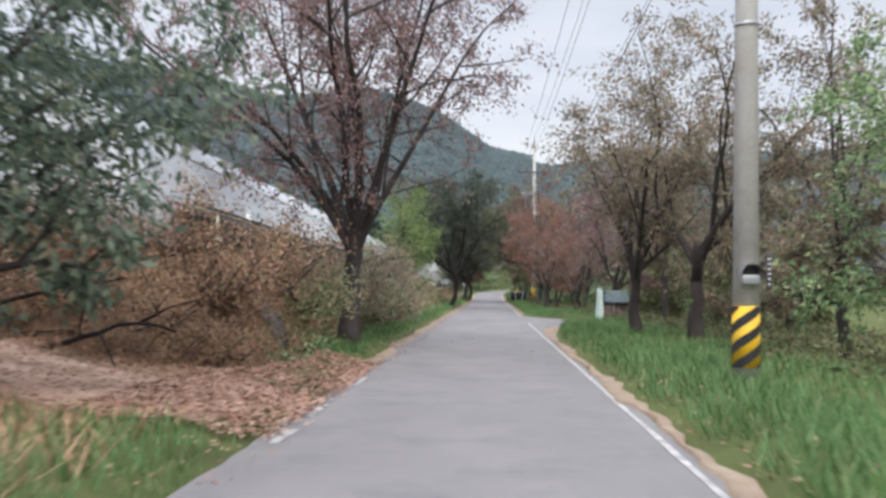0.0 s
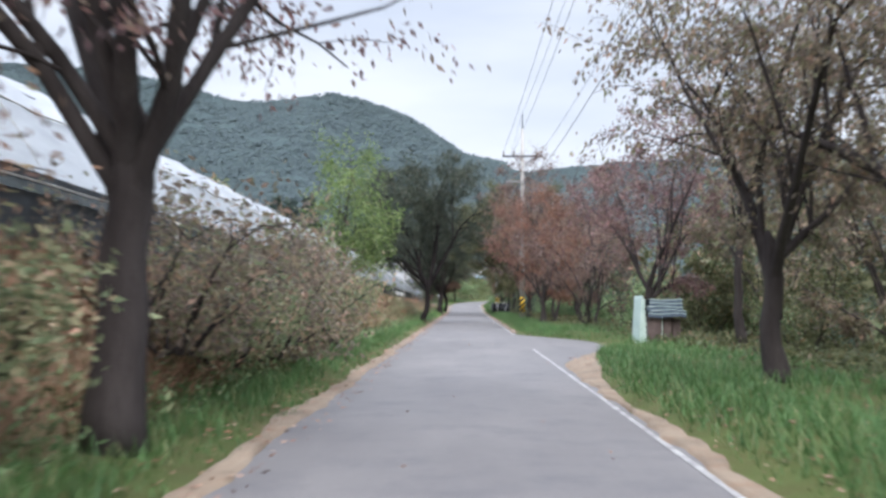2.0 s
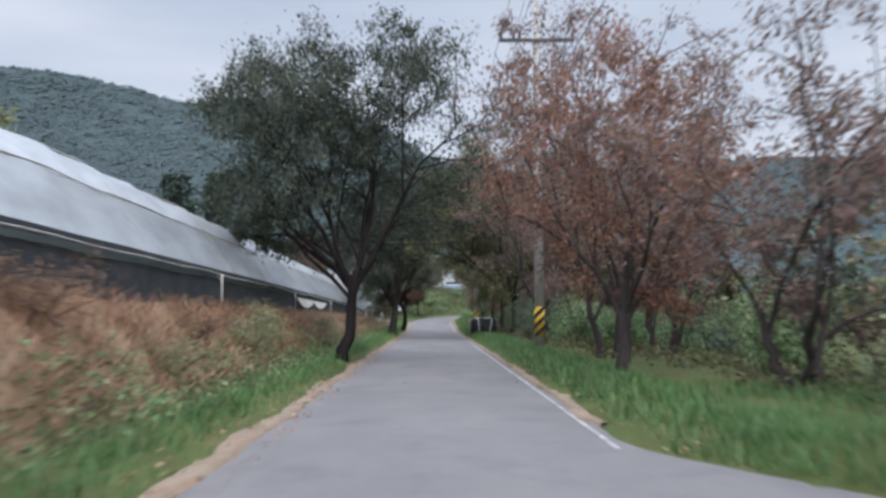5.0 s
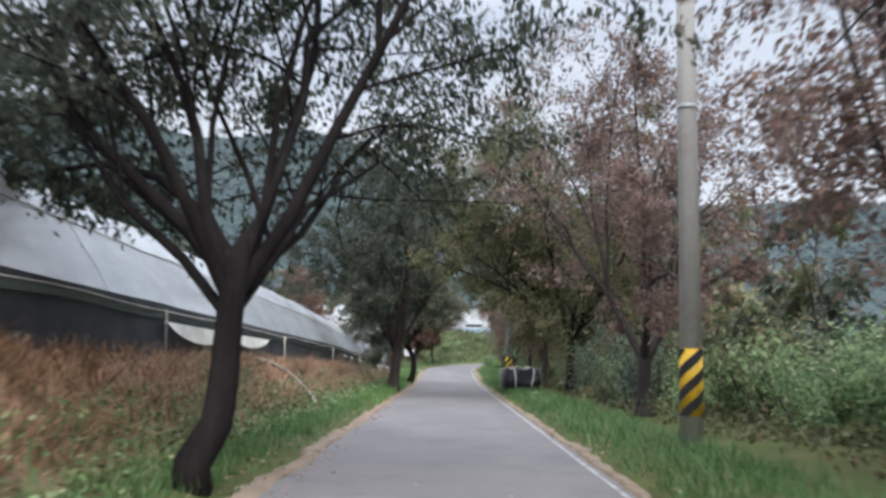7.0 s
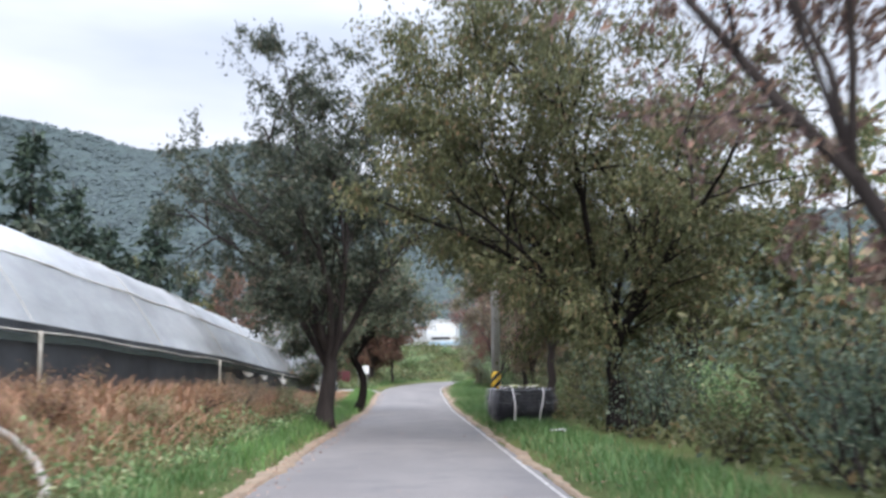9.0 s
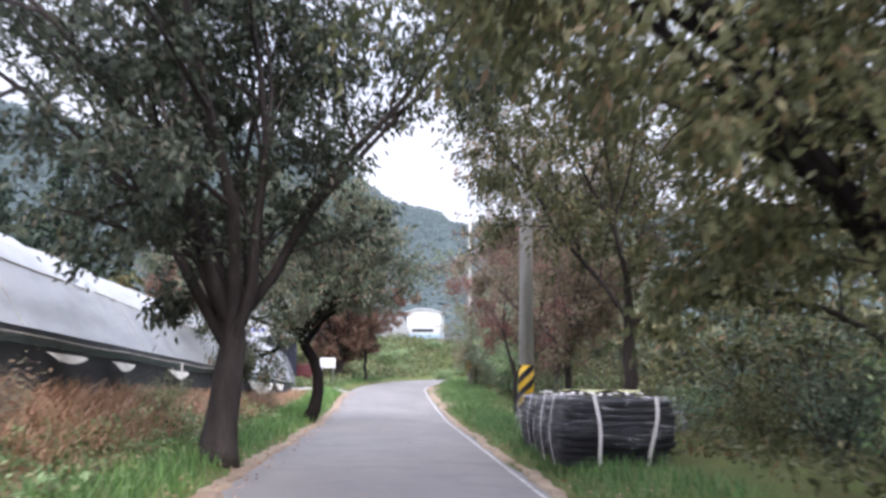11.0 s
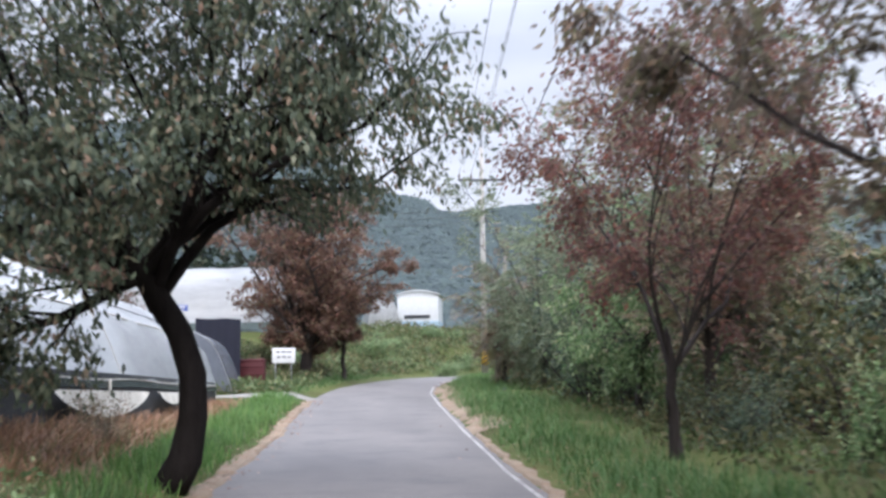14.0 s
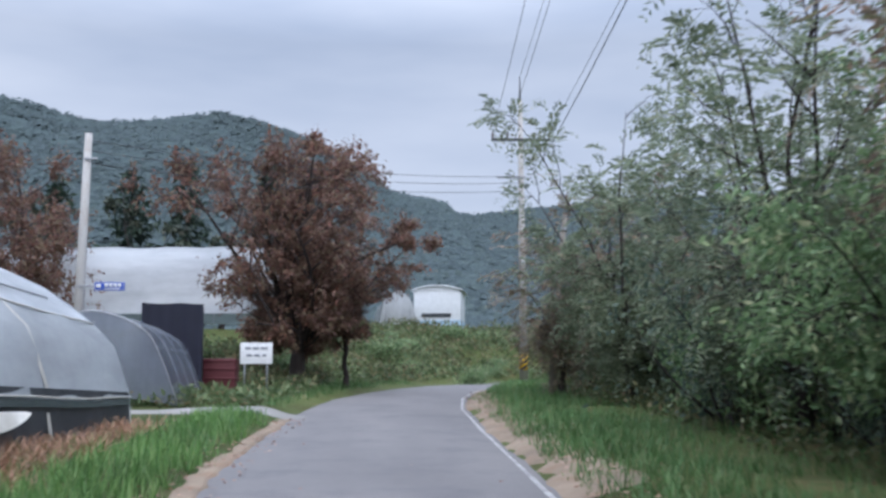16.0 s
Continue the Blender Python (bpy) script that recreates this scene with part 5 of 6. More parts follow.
# plain pole with a blue road sign
lp = tagged(empty("service_pole", -7.31, 132.6, float(land(-7.31, 132.6)) - 0.1), "pale concrete service pole carrying a blue sign", "utility pole")
part("shaft", Shape().tube([(0, 0, 0), (0.05, 0, 3.2), (0.1, 0, 6.35)], [0.13, 0.105, 0.085], 16), POLE_GREY, lp)
part("bracket", Shape().box((0.05, -0.12, 5.7), (0.35, -0.08, 5.75), 0.005), STEEL, lp)
bsn = part("sign_plate", Shape().box((0.40, -0.14, 2.93), (1.1, -0.11, 3.14), 0.006), SIGN_BLUE, lp, "blue sign plate with a white border and lettering bars")
for lo, hi in (((0.415, 3.122), (1.085, 3.13)), ((0.415, 2.94), (1.085, 2.948)), ((0.415, 2.948), (0.423, 3.122)), ((1.077, 2.948), (1.085, 3.122))):
    part("border", Shape().box((lo[0], -0.146, lo[1]), (hi[0], -0.141, hi[1]), 0), SIGN_WHITE, bsn)
for x0, x1, z0, z1 in ((0.45, 0.56, 3.0, 3.08), (0.64, 0.72, 3.02, 3.1), (0.74, 0.82, 3.02, 3.1), (0.84, 0.92, 3.02, 3.1), (0.94, 1.02, 3.02, 3.1), (0.64, 1.0, 2.965, 2.99)):
    part("print_bar", Shape().box((x0, -0.147, z0), (x1, -0.142, z1), 0), SIGN_WHITE, bsn)
bsn.location.z -= 0.32
part("sign_arm", Shape().box((0.0, -0.13, 2.70), (0.42, -0.11, 2.74), 0.004), STEEL, lp)
for k, dz in enumerate((0.0, -0.25, -0.55)):
    wire("service_line", (-7.21, 132.6, 6.9 + dz), (P[3][0], P[3][1], ZS[3] + 7.7 + dz), 0.3, 0.009, "thin black service cable across the lane")


# ---- greenhouses ----
def hoop_points(width, height, n):
    """A hoop from the near foot over the top to the far foot: leaning walls, a rounded shoulder, a flatter roof."""
    u = np.array((0, 0.05, 0.17, 0.27, 0.33, 0.42, 0.62, 0.82, 1.0))
    v = np.array((0, 0.13, 0.43, 0.63, 0.73, 0.81, 0.915, 0.98, 1.0))
    length = np.r_[0, np.cumsum(np.hypot(np.diff(u) * width / 2, np.diff(v) * height))]
    s = np.linspace(0, length[-1], n // 2 + 1)
    a, b = np.interp(s, length, u), np.interp(s, length, v)
    pts = [(width / 2 * (1 - p), height * q) for p, q in zip(a, b)]
    return pts + [(-x, z) for x, z in reversed(pts[:-1])]


def greenhouse(name, near_x, y0, y1, width, height, base, film, label, hoops=2.2, lift=0.42, seed=1, skirt=True, ends=True):
    """A tunnel of hoops along y under a film that stops above the ground; base(y) is the ground's level."""
    thing = tagged(empty(name, near_x, y0, base(y0)), label, "greenhouse")
    hp = hoop_points(width, height, 26)
    ys = np.arange(y0, y1 + 0.01, 0.55)

    def at(y, px, pz, grow=0.0):
        # towards the far end of the long house the hoops stand steeper and nearer to the road
        m = float(step(108, 118, y)) if film is FILM else 0.0
        if m and pz > 0.02:
            flat = min(abs(px) / (width / 2), 1.0)
            wall = width / 2 - float(np.interp(pz, (0.0, 0.7, 1.45, 1.9, 2.3, 2.7, 2.9, 2.97), (0.0, 0.05, 0.3, 0.75, 1.3, 2.15, 3.1, 4.1)))
            px = px * (1 - m) + m * math.copysign(wall + max(0.0, abs(px) - width / 2), px) * (1.0 if flat > 0.02 else 0.0)
        return (-width / 2 + px * (1 + grow) + 0.33 * m, y - y0, base(y) - base(y0) + pz * (1 + grow))

    rows = []
    for j, y in enumerate(ys):
        row = []
        for i, (px, pz) in enumerate(hp):
            if pz < lift:
                continue
            pull = 0.012 * (math.cos(y / hoops * math.tau) - 1) * (0.35 + pz / height) + 0.02 * float(wave(px * 2, y, 1.7, seed)) + 0.012 * float(wave(px * 3, y, 4.4, seed))
            row.append(at(y, px, max(pz, lift), pull / 2.2))
        # straight drop to the rail at each foot
        row.insert(0, at(y, hp[0][0] * (1 + 0.004 * math.sin(y * 3)), lift + 0.05 * float(wave(1, y, 0.9, seed))))
        row.append(at(y, hp[-1][0], lift))
        rows.append(row)
    if film is FILM or film is FILM_NEW:
        cut = next(i for i in range(len(rows[0])) if rows[0][i][2] > (1.58 if film is FILM else 1.5))
        part("roof_film", Shape().sheet([row[cut:] for row in rows]), film, thing)
        # the long house's steep side carries painted shade; white tunnels have netting
        part("side_film", Shape().sheet([row[: cut + 1] for row in rows]), FILM_SIDE if film is FILM else FILM_NET, thing, "side film, shade painted in as grey, netting on the white tunnels")
        part("shoulder_rail", Shape().tube([tuple(Vector(row[cut]) + Vector((0.02, 0, 0))) for row in rows[::2]], 0.014, 5), WHITE_CLOTH, thing)
    else:
        part("film", Shape().sheet(rows), film, thing)
    frame_no = int((y1 - y0) / hoops)
    hoop = Shape().tube([(-width / 2 + px * 0.985, 0, pz * 0.985) for px, pz in hp], 0.017, 6)
    hoop_mesh = hoop.done("hoop", STEEL)
    for k in range(frame_no + 1):
        y = y0 + k * hoops
        ob = part("hoop", hoop_mesh, STEEL, thing)
        ob.location = (0, y - y0, base(y) - base(y0))
    for (px, pz) in (hp[6], hp[13], hp[20]):
        part("purlin", Shape().tube([at(y, px * 0.98, pz * 0.98) for y in ys[::6]], 0.014, 5), STEEL, thing)
    part("foot_rail", Shape().tube([at(y, hp[0][0] + 0.03, lift + 0.02 + 0.03 * float(wave(1, y, 0.9, seed))) for y in ys[::2]], 0.010, 6), WHITE_CLOTH, thing, "white roller rail along the film's lower edge")
    if skirt:
        rows = [[at(y, hp[0][0] + 0.03 * float(wave(2, y, 1.3, seed)) - 0.02, z) for z in (-0.08, lift * 0.5, lift + 0.12)] for y in ys]
        part("skirt", Shape().sheet(rows), SKIRT, thing, "dark shade cloth skirt along the foot")
        rows = [[at(y, hp[0][0] + 0.015 + 0.02 * q, lift + 0.03 * float(wave(1, y, 0.9, seed)) - 0.1 * q) for q in (0.0, 0.5, 1.0)] for y in ys]
        part("net_strip", Shape().sheet(rows), NET_DARK, thing, "grey-green netting strip under the film's edge")
        for k in range(int((y1 - y0) / 11)):
            y = y0 + 1.1 + 11 * k
            part("foot_post", Shape().tube([at(y, hp[0][0] + 0.05, -0.15), at(y, hp[0][0] + 0.05, lift + 0.03)], 0.022, 6), WHITE_CLOTH, thing)
        # sagging pieces of white sheeting below the rail
        rg = np.random.default_rng(seed)
        y = y0 + 3.0
        while y < min(y1 - 4, 34):
            ln, drop = rg.uniform(2.0, 4.5), rg.uniform(0.18, 0.34)
            rows = []
            for t in np.linspace(0, 1, 10):
                yy, d = y + ln * t, drop * (math.sin(math.pi * t) ** 0.7 * (1 + 0.3 * math.sin(7 * t + y)) + 0.05 * math.sin(23 * t)) + 0.02
                rows.append([at(yy, hp[0][0] + 0.1 + 0.06 * q, lift * 0.75 - d * q) for q in (0.0, 0.5, 1.0)])
            if rg.uniform() < 0.62:
                part("rolled_sheet", Shape().sheet(rows), WHITE_CLOTH, thing, "sagging white sheeting")
            y += ln + rg.uniform(1.0, 6.0)
        for y, ln, drop in ((70.8, 4.4, 0.26), (75.0, 4.2, 0.22), (95.6, 1.6, 0.1), (98.6, 1.2, 0.12), (102.5, 1.8, 0.14), (112.4, 4.6, 0.36), (117.8, 2.4, 0.2)):
            rows = [[at(y + ln * t, hp[0][0] + 0.1 + 0.06 * q, lift * 0.75 - (drop * math.sin(math.pi * t) ** 0.7 + 0.02) * q) for q in (0.0, 0.5, 1.0)] for t in np.linspace(0, 1, 14)]
            part("rolled_sheet", Shape().sheet(rows), WHITE_CLOTH, thing, "sagging white sheeting")
    for k in range(int((y1 - y0) / 6.6) if film is not FILM_GREY else 0):
        y = y0 + 2 + k * 6.6
        part("tie_strap", Shape().tube([at(y + 0.05 * math.sin(i), px * 1.006 + 0.012, pz * 1.006 + 0.01) for i, (px, pz) in enumerate(hp[:18]) if pz > 0.05], 0.007, 4), WHITE_CLOTH, thing)
    if film is FILM:
        rows = [[at(121.2 + o + 0.03 * math.sin(i), px * 1.004 + 0.03, pz + 0.012) for o in (-0.05, 0.05)] for i, (px, pz) in enumerate(hp[:13])]
        part("wide_strap", Shape().sheet(rows), WHITE_CLOTH, thing, "wide white strap over the film")
    if ends:
        for y, sgn in ((y0, -1), (y1, 1)):
            s = Shape()
            ring = [at(y, px * 0.99, max(pz, 0.02) * 0.99) for px, pz in hp]
            mid = [at(y, px * 0.5, max(pz, 0.02) * 0.5 + 0.15) for px, pz in hp]
            for row in (ring, mid):
                row[:] = [(a, b + sgn * (0.0 if row is ring else 0.06), c) for a, b, c in row]
            s.sheet([ring, mid, [at(y, 0, 0.2)] * len(hp)])
            part("end_film", s, film, thing)
            for px in () if film is FILM_GREY else (-width * 0.3, -width * 0.1, width * 0.1, width * 0.3):
                part("end_post", Shape().tube([at(y + sgn * 0.03, px, 0), at(y + sgn * 0.03, px, height * 0.86)], 0.022, 6), STEEL, thing)
    return thing


greenhouse("greenhouse", -4.42, 15.0, 125.0, 8.2, 2.95, lambda y: float(shelf_z(y)), FILM, "long tunnel greenhouse of milky plastic film on the bank", 2.2, 0.6, 4)
g2 = greenhouse("greenhouse", 0, 0, 7.0, 3.6, 1.98, lambda y: 0.0, FILM_GREY, "small low tunnel under dark blue-grey netted film", 1.4, 0.05, 5, False)
g2.matrix_basis = pose(-4.35, 129.9, float(land(-5.5, 131)) - 0.03, 0, 0, 4)
g3 = greenhouse("greenhouse", 0, 0, 10.5, 7.0, 3.0, lambda y: 0.0, FILM_NEW, "white film greenhouse on the raised field behind", 2.2, 0.3, 6, False)
g3.matrix_basis = pose(-3.6, 150.0, 3.2, 0, 0, 88)
g4 = greenhouse("greenhouse", 0, 0, 9.0, 2.5, 2.5, lambda y: 0.0, FILM_NEW, "white film greenhouse end on the slope", 2.2, 0.2, 7, False)
g4.matrix_basis = pose(1.5, 171.5, 4.3, 0, 0, 4)
house = tagged(empty("farm_shed", 2.75, 173.5, 4.5, -8), "white panelled farm shed with a pale blue base", "shed")
part("wall", Shape().box((-1.5, 0, 0.55), (1.5, 4.0, 2.5), 0.02), WHITE_PANEL, house)
part("plinth", Shape().box((-1.53, -0.03, -0.5), (1.53, 4.03, 0.55), 0.02), BLUE_PANEL, house)
roof = [[(x, y, 2.45 + q + 0.3 * (1 - (x / 1.65) ** 2)) for x in np.linspace(-1.65, 1.65, 11)] for y, q in ((-0.15, 0.0), (-0.15, 0.06), (4.15, 0.06), (4.15, 0.0), (-0.15, 0.0))]
part("roof", Shape().sheet(roof), WHITE_PANEL, house)
part("gable", Shape().add([(x, -0.02, 2.45 + 0.3 * (1 - (x / 1.65) ** 2)) for x in np.linspace(-1.5, 1.5, 11)] + [(1.5, -0.02, 2.4), (-1.5, -0.02, 2.4)], [tuple(reversed(range(13)))]), WHITE_PANEL, house)
part("window", Shape().box((-1.0, -0.04, 0.75), (0.9, 0.0, 1.0), 0.005), SKIRT, house)

# notice board
sg = tagged(empty("notice_board", -3.1, 132.0, float(land(-3.1, 132)) - 0.05, 4), "white notice board on two thin posts by the lane", "sign")
zt = 2.1 - (float(land(-3.1, 132)) - 0.05)
bd = part("board", Shape().box((-0.36, -0.02, zt - 0.48), (0.36, 0.01, zt), 0.008), SIGN_WHITE, sg)
for px in (-0.26, 0.24):
    part("post", Shape().tube([(px, 0.03, 0), (px, 0.03, zt - 0.06)], 0.018, 8), STEEL, sg)
for k, (z, segs) in enumerate(((zt - 0.10, ((-0.25, -0.12), (-0.08, 0.06), (0.1, 0.25))), (zt - 0.26, ((-0.22, -0.1), (-0.05, 0.08), (0.13, 0.22))))):
    for a, b in segs:
        part("print_bar", Shape().box((a, -0.026, z - 0.05), (b, -0.0215, z), 0), INK, bd)

# dark covered stack and red crate behind the small tunnel
tk = tagged(empty("covered_stack", -5.38, 135.3, float(land(-5.4, 135.3)) - 0.05, 6), "tall stack under a dark navy plastic cover", "stack")
part("stack_body", Shape().box((-0.98, -0.44, 0), (0.44, 0.44, 2.36), 0.05), NAVY, tk)
rows = []
for k in range(25):
    # the cover hangs in shallow folds and ends unevenly above the ground
    u = k / 24
    x, fold = -1.03 + 1.52 * u, 0.03 * math.sin(u * 31) + 0.02 * math.sin(u * 13)
    rows.append([(x, -0.49 + fold * q, 2.4 - 0.03 * abs(math.sin(u * 5)) - (2.15 + 0.1 * math.sin(u * 9)) * q) for q in (0.0, 0.35, 0.7, 1.0)])
part("cover", Shape().sheet(rows), NAVY, tk, "hanging navy plastic cover with shallow folds")

cr = tagged(empty("crate", -4.55, 136.0, float(land(-4.55, 136)) - 0.03), "dull red plastic bin with ribbed sides", "crate")
part("crate_body", Shape().box((-0.42, -0.32, 0), (0.42, 0.32, 0.95), 0.03), RED_PAINT, cr)
for z in (0.15, 0.4, 0.65, 0.86):
    part("slat", Shape().box((-0.44, -0.34, z), (0.44, 0.34, z + 0.06), 0.008), RED_PAINT, cr)


# ---- bundles of black trays beside the third pole ----
def ridge(x, y, k):
    """Sharp crumples: folded waves running several ways."""
    return 1 - abs(math.sin(3.1 * x + 5.3 * y + k + 1.3 * math.sin(4.1 * y - 2 * x))) - 0.6 * abs(math.sin(7.7 * x - 6.1 * y + 2 * k))


def bundle(x0, x1, y0, y1, h, seed, label):
    rg = np.random.default_rng(seed)
    z = float(land((x0 + x1) / 2, (y0 + y1) / 2)) - 0.03
    thing = tagged(empty("tray_bundle", (x0 + x1) / 2, (y0 + y1) / 2, z, rg.uniform(-3, 3)), label, "bundle", "bundles beside the pole")
    wx, wy = (x1 - x0) / 2, (y1 - y0) / 2
    n = int(h / 0.075)
    for k in range(n):
        # each layer is a limp rounded slab that bulges and sags a little
        j = rg.uniform(-0.02, 0.02, 4)
        lo, t = 0.01 + k * h / n, h / n * 0.98
        bulge = 0.07 * math.sin(math.pi * (k + 0.6) / n)
        s, rings = Shape(), []
        for q, inset in ((0.02, 0.008), (0.25, 0.002), (0.75, 0.002), (0.98, 0.008)):
            ring = []
            for a in np.linspace(0, math.tau, 48, endpoint=False):
                c, d = math.cos(a), math.sin(a)
                e = 1 / max((abs(c) ** 7 + abs(d) ** 7) ** (1 / 7), 1e-6)
                wob = 0.012 * math.sin(a * 5 + k * 0.5 + seed) + 0.005 * math.sin(a * 11 + k * 3.1)
                ring.append((c * e * (wx + bulge + wob - inset) + j[0], d * e * (wy + bulge + wob - inset) + j[1], lo + q * t + 0.010 * math.sin(a * 3 + 0.3 * k + seed)))
            rings.append(ring + ring[:1])
        s.sheet(rings)
        s.add(rings[0][:-1], [tuple(reversed(range(48)))])
        s.add(rings[-1][:-1], [tuple(range(48))])
        part("tray", s, BLACK_BAG, thing)
    # crumpled wrap over the top and hanging down the sides in folds
    rows, m = [], 45
    for u in np.linspace(-1, 1, m):
        row = []
        for v in np.linspace(-1, 1, m):
            e = max(abs(u), abs(v))
            out = 0.075 + 0.05 * max(0.0, e - 0.78) / 0.22
            hang = 0.4 + 0.09 * math.sin(5 * u + seed) + 0.1 * math.sin(7 * v + 2 * seed)
            r = ridge(u * 2 + seed, v * 2, seed)
            px, py = (wx + out) * np.clip(u / 0.78, -1, 1), (wy + out) * np.clip(v / 0.78, -1, 1)
            dz = h + 0.035 + 0.03 * r - max(0.0, e - 0.78) / 0.22 * hang
            row.append((px + 0.028 * r * (1 if u > 0 else -1) * (abs(u) > 0.78), py + 0.028 * r * (1 if v > 0 else -1) * (abs(v) > 0.78), dz))
        rows.append(row)
    part("wrap", Shape().sheet(rows), WRAP, thing, "crumpled clear stretch wrap", smooth=False)

    def strap(point, across, slack):
        """A flat webbing strap from the top edge down the side, twisting and standing off as it slackens."""
        rows = []
        for k in range(15):
            f = k / 14
            tw = 0.9 * math.sin(f * 4 + slack * 40)
            c = Vector(point(f)) + across.orthogonal().normalized() * 0
            w = (across * math.cos(tw) + Vector((0, 0, 0.35)) * math.sin(tw)).normalized() * 0.022
            rows.append([tuple(c - w), tuple(c + w)])
        part("strap", Shape().sheet(rows), STRAP, thing)

    for sx in (-0.5, 0.6):
        bend = rg.uniform(-0.12, 0.12)
        strap(lambda f: (sx * wx + bend * f * f + 0.03 * math.sin(f * 5 + sx), -(wy + 0.10 + 0.05 * math.sin(f * math.pi)), (h + 0.05) * (1 - f) + 0.02), Vector((1, 0, 0)), rg.uniform(0, 0.1))
    for sy in (-0.6, 0.4):
        bend = rg.uniform(-0.16, 0.16)
        strap(lambda f: (-(wx + 0.10 + 0.06 * math.sin(f * math.pi)), sy * wy + bend * f * f + 0.03 * math.sin(f * 4 + sy), (h + 0.05) * (1 - f) + 0.02), Vector((0, 1, 0)), rg.uniform(0, 0.1))
    for sx in (-0.5, 0.4):
        rows = [[(sx * wx + 0.04 * math.sin(3 * t) + o, wy * t * 1.06, h + 0.09 + 0.02 * math.sin(6 * t)) for o in (-0.029, 0.029)] for t in np.linspace(-1, 1, 13)]
        part("strap", Shape().sheet(rows), STRAP, thing)
    return thing


near_bundle = bundle(2.0, 3.3, 95.2, 96.7, 0.8, 1, "bundle of stacked black plastic trays in clear wrap with white straps")
def yellow_cover(thing, h):
    rows = [[(-0.55 + 0.1 * i, 0.05 + 0.07 * j, h + 0.115 + 0.02 * math.sin(i * 1.3 + j)) for j in range(7)] for i in range(11)]
    part("cover_sheet", Shape().sheet(rows), YELLOW_SHEET, thing, "faded yellow sheet")


bundle(2.05, 3.3, 96.9, 98.4, 0.74, 2, "bundle of stacked black plastic trays in clear wrap with white straps")
yellow_cover(near_bundle, 0.8)
bundle(2.1, 3.3, 98.6, 100.3, 0.76, 3, "bundle of stacked black plastic trays in clear wrap with white straps")

# ---- stack of white panels, blue trays and boxes in the field entrance ----
st = tagged(empty("panel_stack", 4.1, 38.2, float(land(4.1, 38.2)) - 0.03, 2), "tall stack of pale mint-white corrugated plastic sheets", "panels")
cover = Shape()
for y in (-0.45, 0.45):
    cover.add([(-0.12, y, 0), (0.05, y, 0), (0.01, y, 1.06), (-0.01, y, 1.15), (-0.04, y, 1.18), (-0.055, y, 1.14)], [(0, 1, 2, 3, 4, 5) if y < 0 else (5, 4, 3, 2, 1, 0)])
cover.add([(x, y, z) for y in (-0.45, -0.3, 0.2, 0.45) for x, z in ((-0.12, 0), (-0.055, 1.14), (-0.04, 1.18), (-0.01, 1.15), (0.01, 1.06))], [(r * 5 + i, (r + 1) * 5 + i, (r + 1) * 5 + i + 1, r * 5 + i + 1) for r in range(3) for i in range(4)])
part("end_sheet", cover, TRAY_WHITE, st, smooth=False)
for k in range(8):
    # rolled sheet edges stand out of the stack, a little wider towards the foot
    z, w = k * 0.14, 0.075 - 0.005 * k
    rows = []
    for q in np.linspace(0, math.tau, 17):
        c, d = math.cos(q), math.sin(q)
        rows.append([(0.03 - 0.004 * k + w * c, y, z + 0.07 + 0.066 * math.copysign(abs(d) ** 0.8, d) + 0.006 * math.sin(6 * y + k)) for y in np.linspace(-0.443, 0.443, 7)])
    s2 = Shape().sheet(rows)
    for e in (0, -1):
        ring = [row[e] for row in rows[:-1]]
        s2.add(ring, [tuple(range(len(ring))) if e else tuple(reversed(range(len(ring))))])
    part("panel", s2, TRAY_WHITE, st)
bx = tagged(empty("tray_stack", 4.66, 38.2, float(land(4.66, 38.2)) - 0.03, 4), "dark brown boxes carrying wavy blue-grey and white trays", "stack")
for k, (x0, x1) in enumerate(((-0.5, -0.15), (-0.11, 0.1), (0.14, 0.34))):
    part("box", Shape().box((x0, -0.5 + 0.05 * k, 0), (x1, 0.4, 0.74 - 0.05 * k), 0.02), BOX_BROWN, bx)
part("slat", Shape().box((-0.155, -0.47, 0.0), (-0.125, -0.44, 0.72), 0.005), TRAY_WHITE, bx)
for k in range(5):
    z, j = 0.71 + k * 0.085, 0.03 * math.sin(k * 2.1)
    xs = np.linspace(-0.52 + 0.04 * (k % 2), 0.42 - 0.03 * k, 28)
    top = [[(x + j, y, z + 0.06 + 0.012 * math.sin(x * 7 + k * 1.4) - 0.22 * max(0.0, x - 0.25) ** 1.5) for y in (-0.6, -0.2, 0.2, 0.48)] for x in xs]
    s = Shape().sheet(top)
    for e in (0, -1):
        s.sheet([[(p[0], p[1], p[2] - 0.08) for p in (row[e] for row in top)], [row[e] for row in top]])
    tray = part("tray", s, TRAY_BLUE, bx)
    part("rim", Shape().tube([(row[0][0], row[0][1] - 0.01, row[0][2]) for row in top], 0.009, 6), TRAY_WHITE, tray, "white rolled rim")

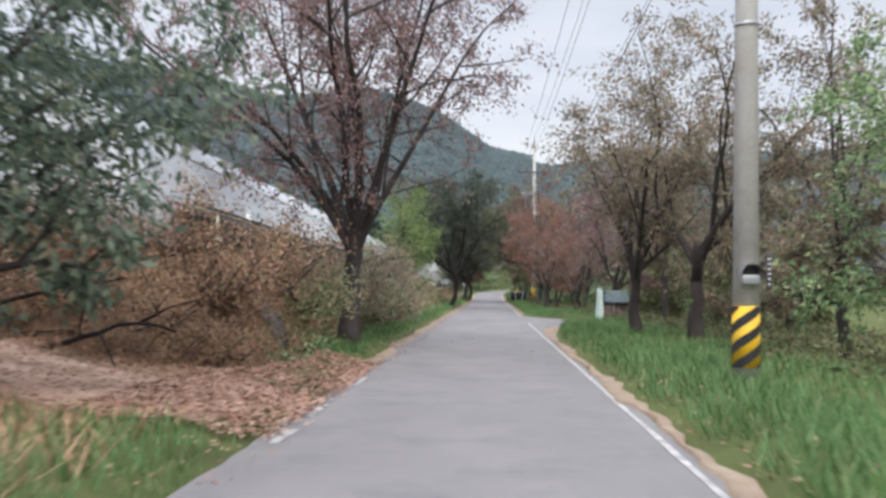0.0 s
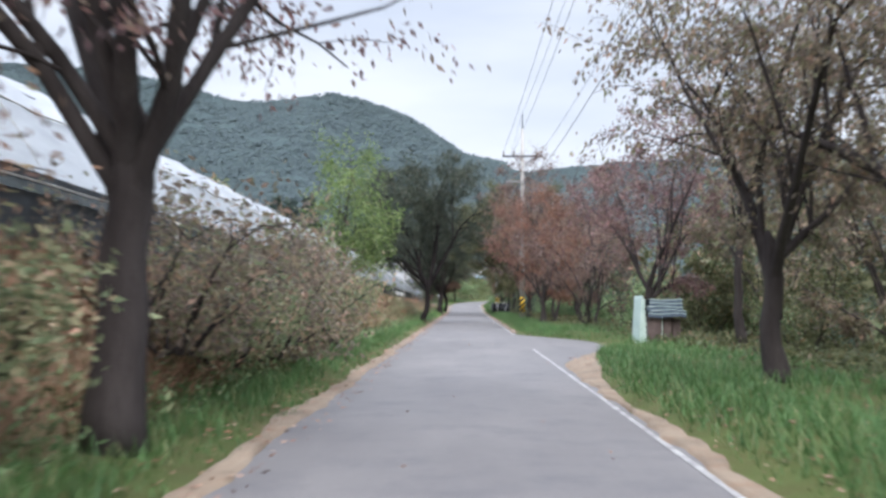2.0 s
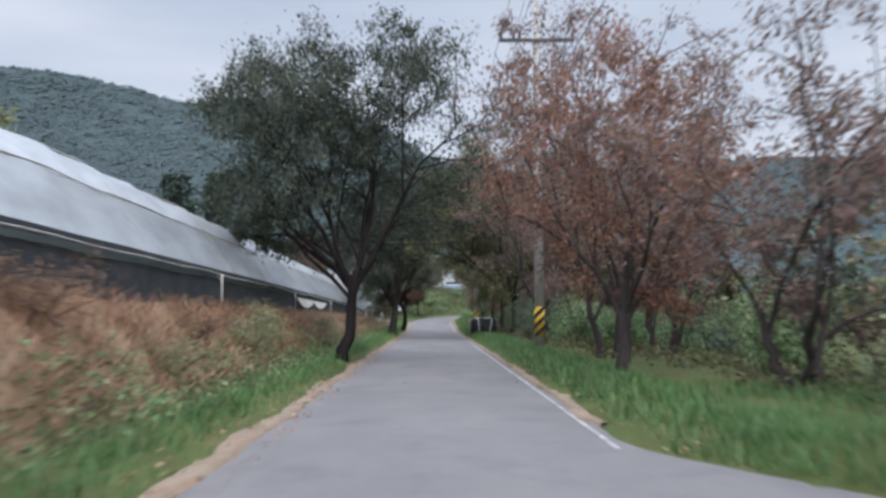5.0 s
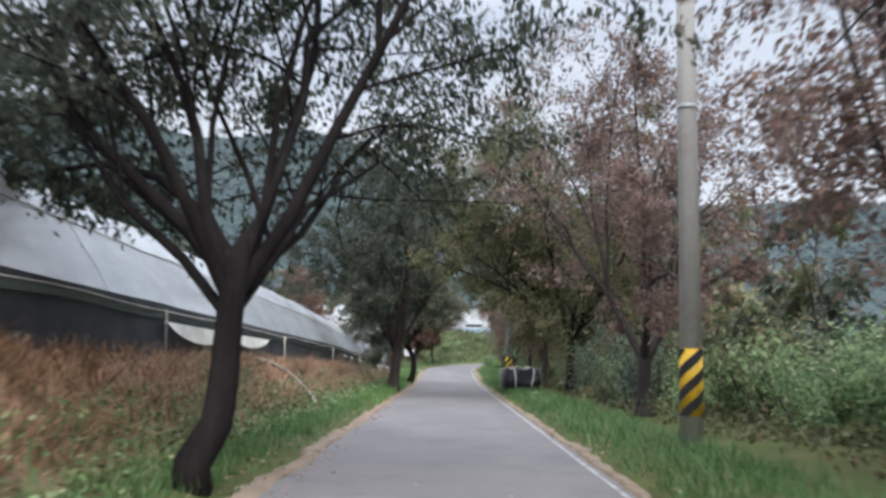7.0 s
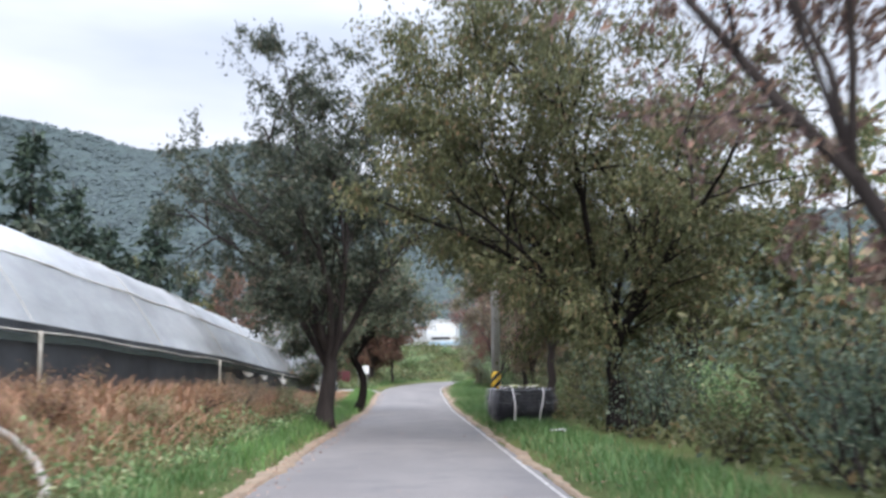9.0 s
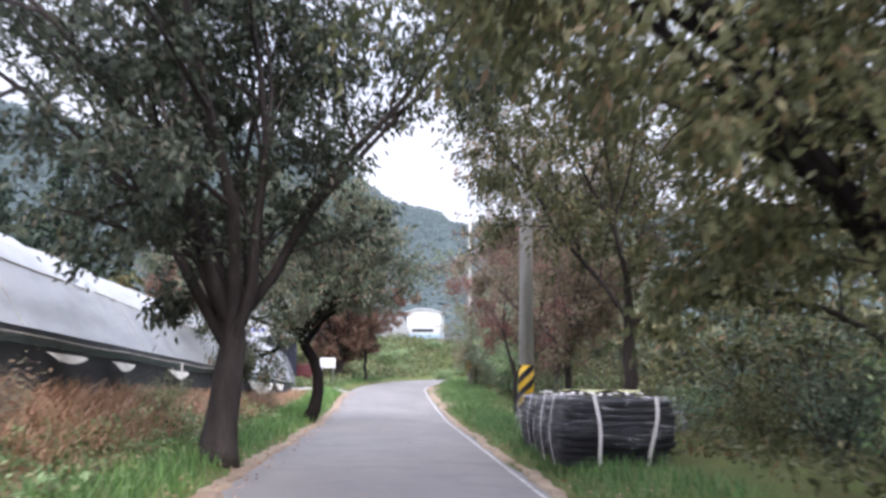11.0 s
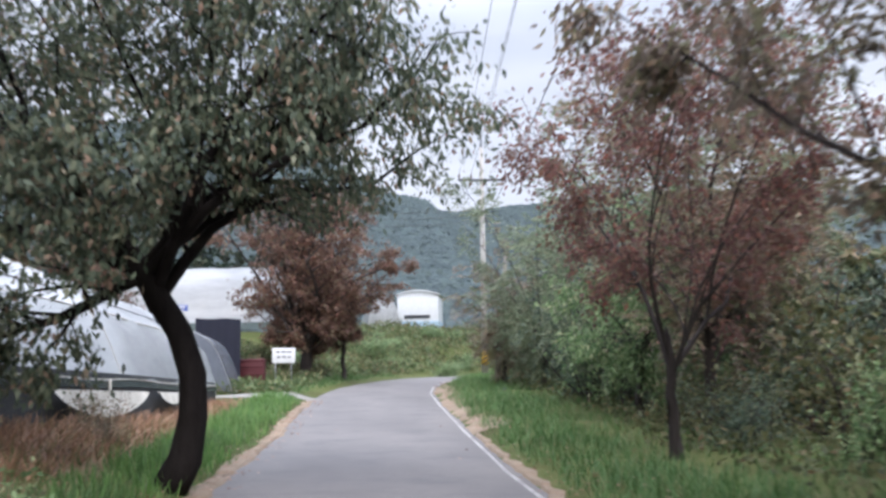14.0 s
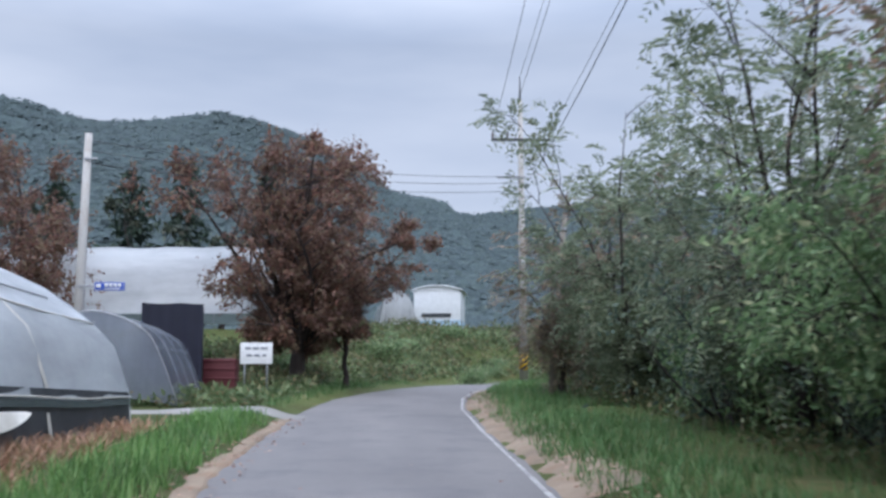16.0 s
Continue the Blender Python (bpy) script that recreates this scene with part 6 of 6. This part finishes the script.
# ---- small things on the bank and verge ----
hose = tagged(part("hose", Shape().tube([(x, y, float(land(x, y)) + up) for x, y, up in ((-4.25, 77.6, 0.12), (-4.05, 78.3, 0.17), (-3.82, 79.0, 0.2), (-3.6, 79.35, 0.2), (-3.4, 79.4, 0.17), (-3.2, 79.1, 0.13), (-3.05, 78.6, 0.09), (-2.95, 78.1, 0.05))], 0.042, 8), HOSE),
              "pale hose running down the grassy bank", "hose")
# dark sheet that also stands in for the shaded hollow under the vines
sheet_rng = np.random.default_rng(5)
rows = []
for i in range(11):
    # hung down the slope of the bank in folds, over the vines
    y = 15.5 + 0.12 * i + 0.05 * math.sin(i * 2.3)
    row = []
    for j in range(8):
        x = -3.2 - 0.085 * j + 0.05 * math.sin(i * 1.3 + 0.4 * j)
        z = 0.06 + 0.12 * math.sin(0.35 * j) + 0.07 * math.sin(i * 1.1 + 0.5 * j) + sheet_rng.uniform(-0.06, 0.06)
        row.append((x + sheet_rng.uniform(-0.02, 0.02), y, float(land(x, y)) + max(0.02, z * (1 - 0.9 * (j == 0)))))
    rows.append(row)
tagged(part("hollow_sheet", Shape().sheet(rows), SKIRT), "crumpled dark sheet that also darkens a shaded hollow in the vines", "plastic sheet")


def dead_branch(x, y, turn, length, thick, seed):
    """A dead branch with a few side shoots, leaning on the vines."""
    rng = np.random.default_rng(seed)
    z = float(land(x, y))
    thing = tagged(empty("dead_branch", x, y, z - 0.02, turn), "dark dead branch lying across the vines", "branch", "dead branches on the bank")
    main = limb((0, 0, 0), (0.93, 0.1, 0.36), length, -0.07, rng, 8)
    part("stem", Shape().tube(main, taper(thick, thick * 0.3, 8), 7), BARK_DARK, thing)
    for k in (2, 3, 5, 6):
        shoot = limb(main[k], rot_towards((main[k] - main[k - 1]).normalized(), rng, rng.uniform(0.5, 1.0)), length * rng.uniform(0.2, 0.4), -0.05, rng, 5)
        part("shoot", Shape().tube(shoot, taper(thick * 0.45, 0.006, 5), 5), BARK_DARK, thing)
    return thing


for k, (x, y, turn, ln) in enumerate(((-7.4, 12.7, -4, 2.8), (-6.2, 12.9, 8, 2.4), (-5.6, 12.5, -12, 2.2), (-8.6, 12.8, 14, 2.4), (-4.9, 12.8, 20, 1.8), (-6.8, 12.4, 172, 2.0))):
    dead_branch(x, y, turn, ln, 0.05 - 0.004 * (k % 3), 90 + k)

sk = tagged(empty("marker_post", -4.5, 18.6, float(land(-4.5, 18.6)) - 0.05), "short white plastic marker post in the weeds", "marker post")
part("stake", Shape().tube([(0, 0, 0), (0.03, 0, 0.5), (0.03, 0, 0.9)], [0.05, 0.05, 0.045], 8), SIGN_WHITE, sk)
part("cap", Shape().tube([(0.03, 0, 0.9), (0.03, 0, 0.95)], [0.055, 0.03], 8), SIGN_WHITE, sk)
vp = tagged(empty("wooden_post", 3.85, 133.6, float(land(3.85, 133.6)) - 0.1), "pale leaning wooden post among the bushes", "post")
part("shaft", Shape().tube([(0, 0, 0), (0.18, 0, 2.2), (0.4, 0, 4.5)], [0.1, 0.085, 0.06], 10), BARK_PALE, vp)
part("collar", Shape().tube([(0.36, 0, 4.1), (0.37, 0, 4.2)], 0.08, 10), STEEL, vp)

scrap_rng = np.random.default_rng(9)
rows = [[(2.45 + 0.04 * i + scrap_rng.uniform(-0.01, 0.01), 89.2 + 0.045 * j, float(land(2.5, 89.3)) + 0.1 + 0.025 * math.sin(i * 1.7 + j) + scrap_rng.uniform(-0.01, 0.01)) for j in range(6)] for i in range(8)]
tagged(part("plastic_scrap", Shape().sheet(rows), SIGN_WHITE), "crumpled white plastic scrap in the roadside grass", "scrap")
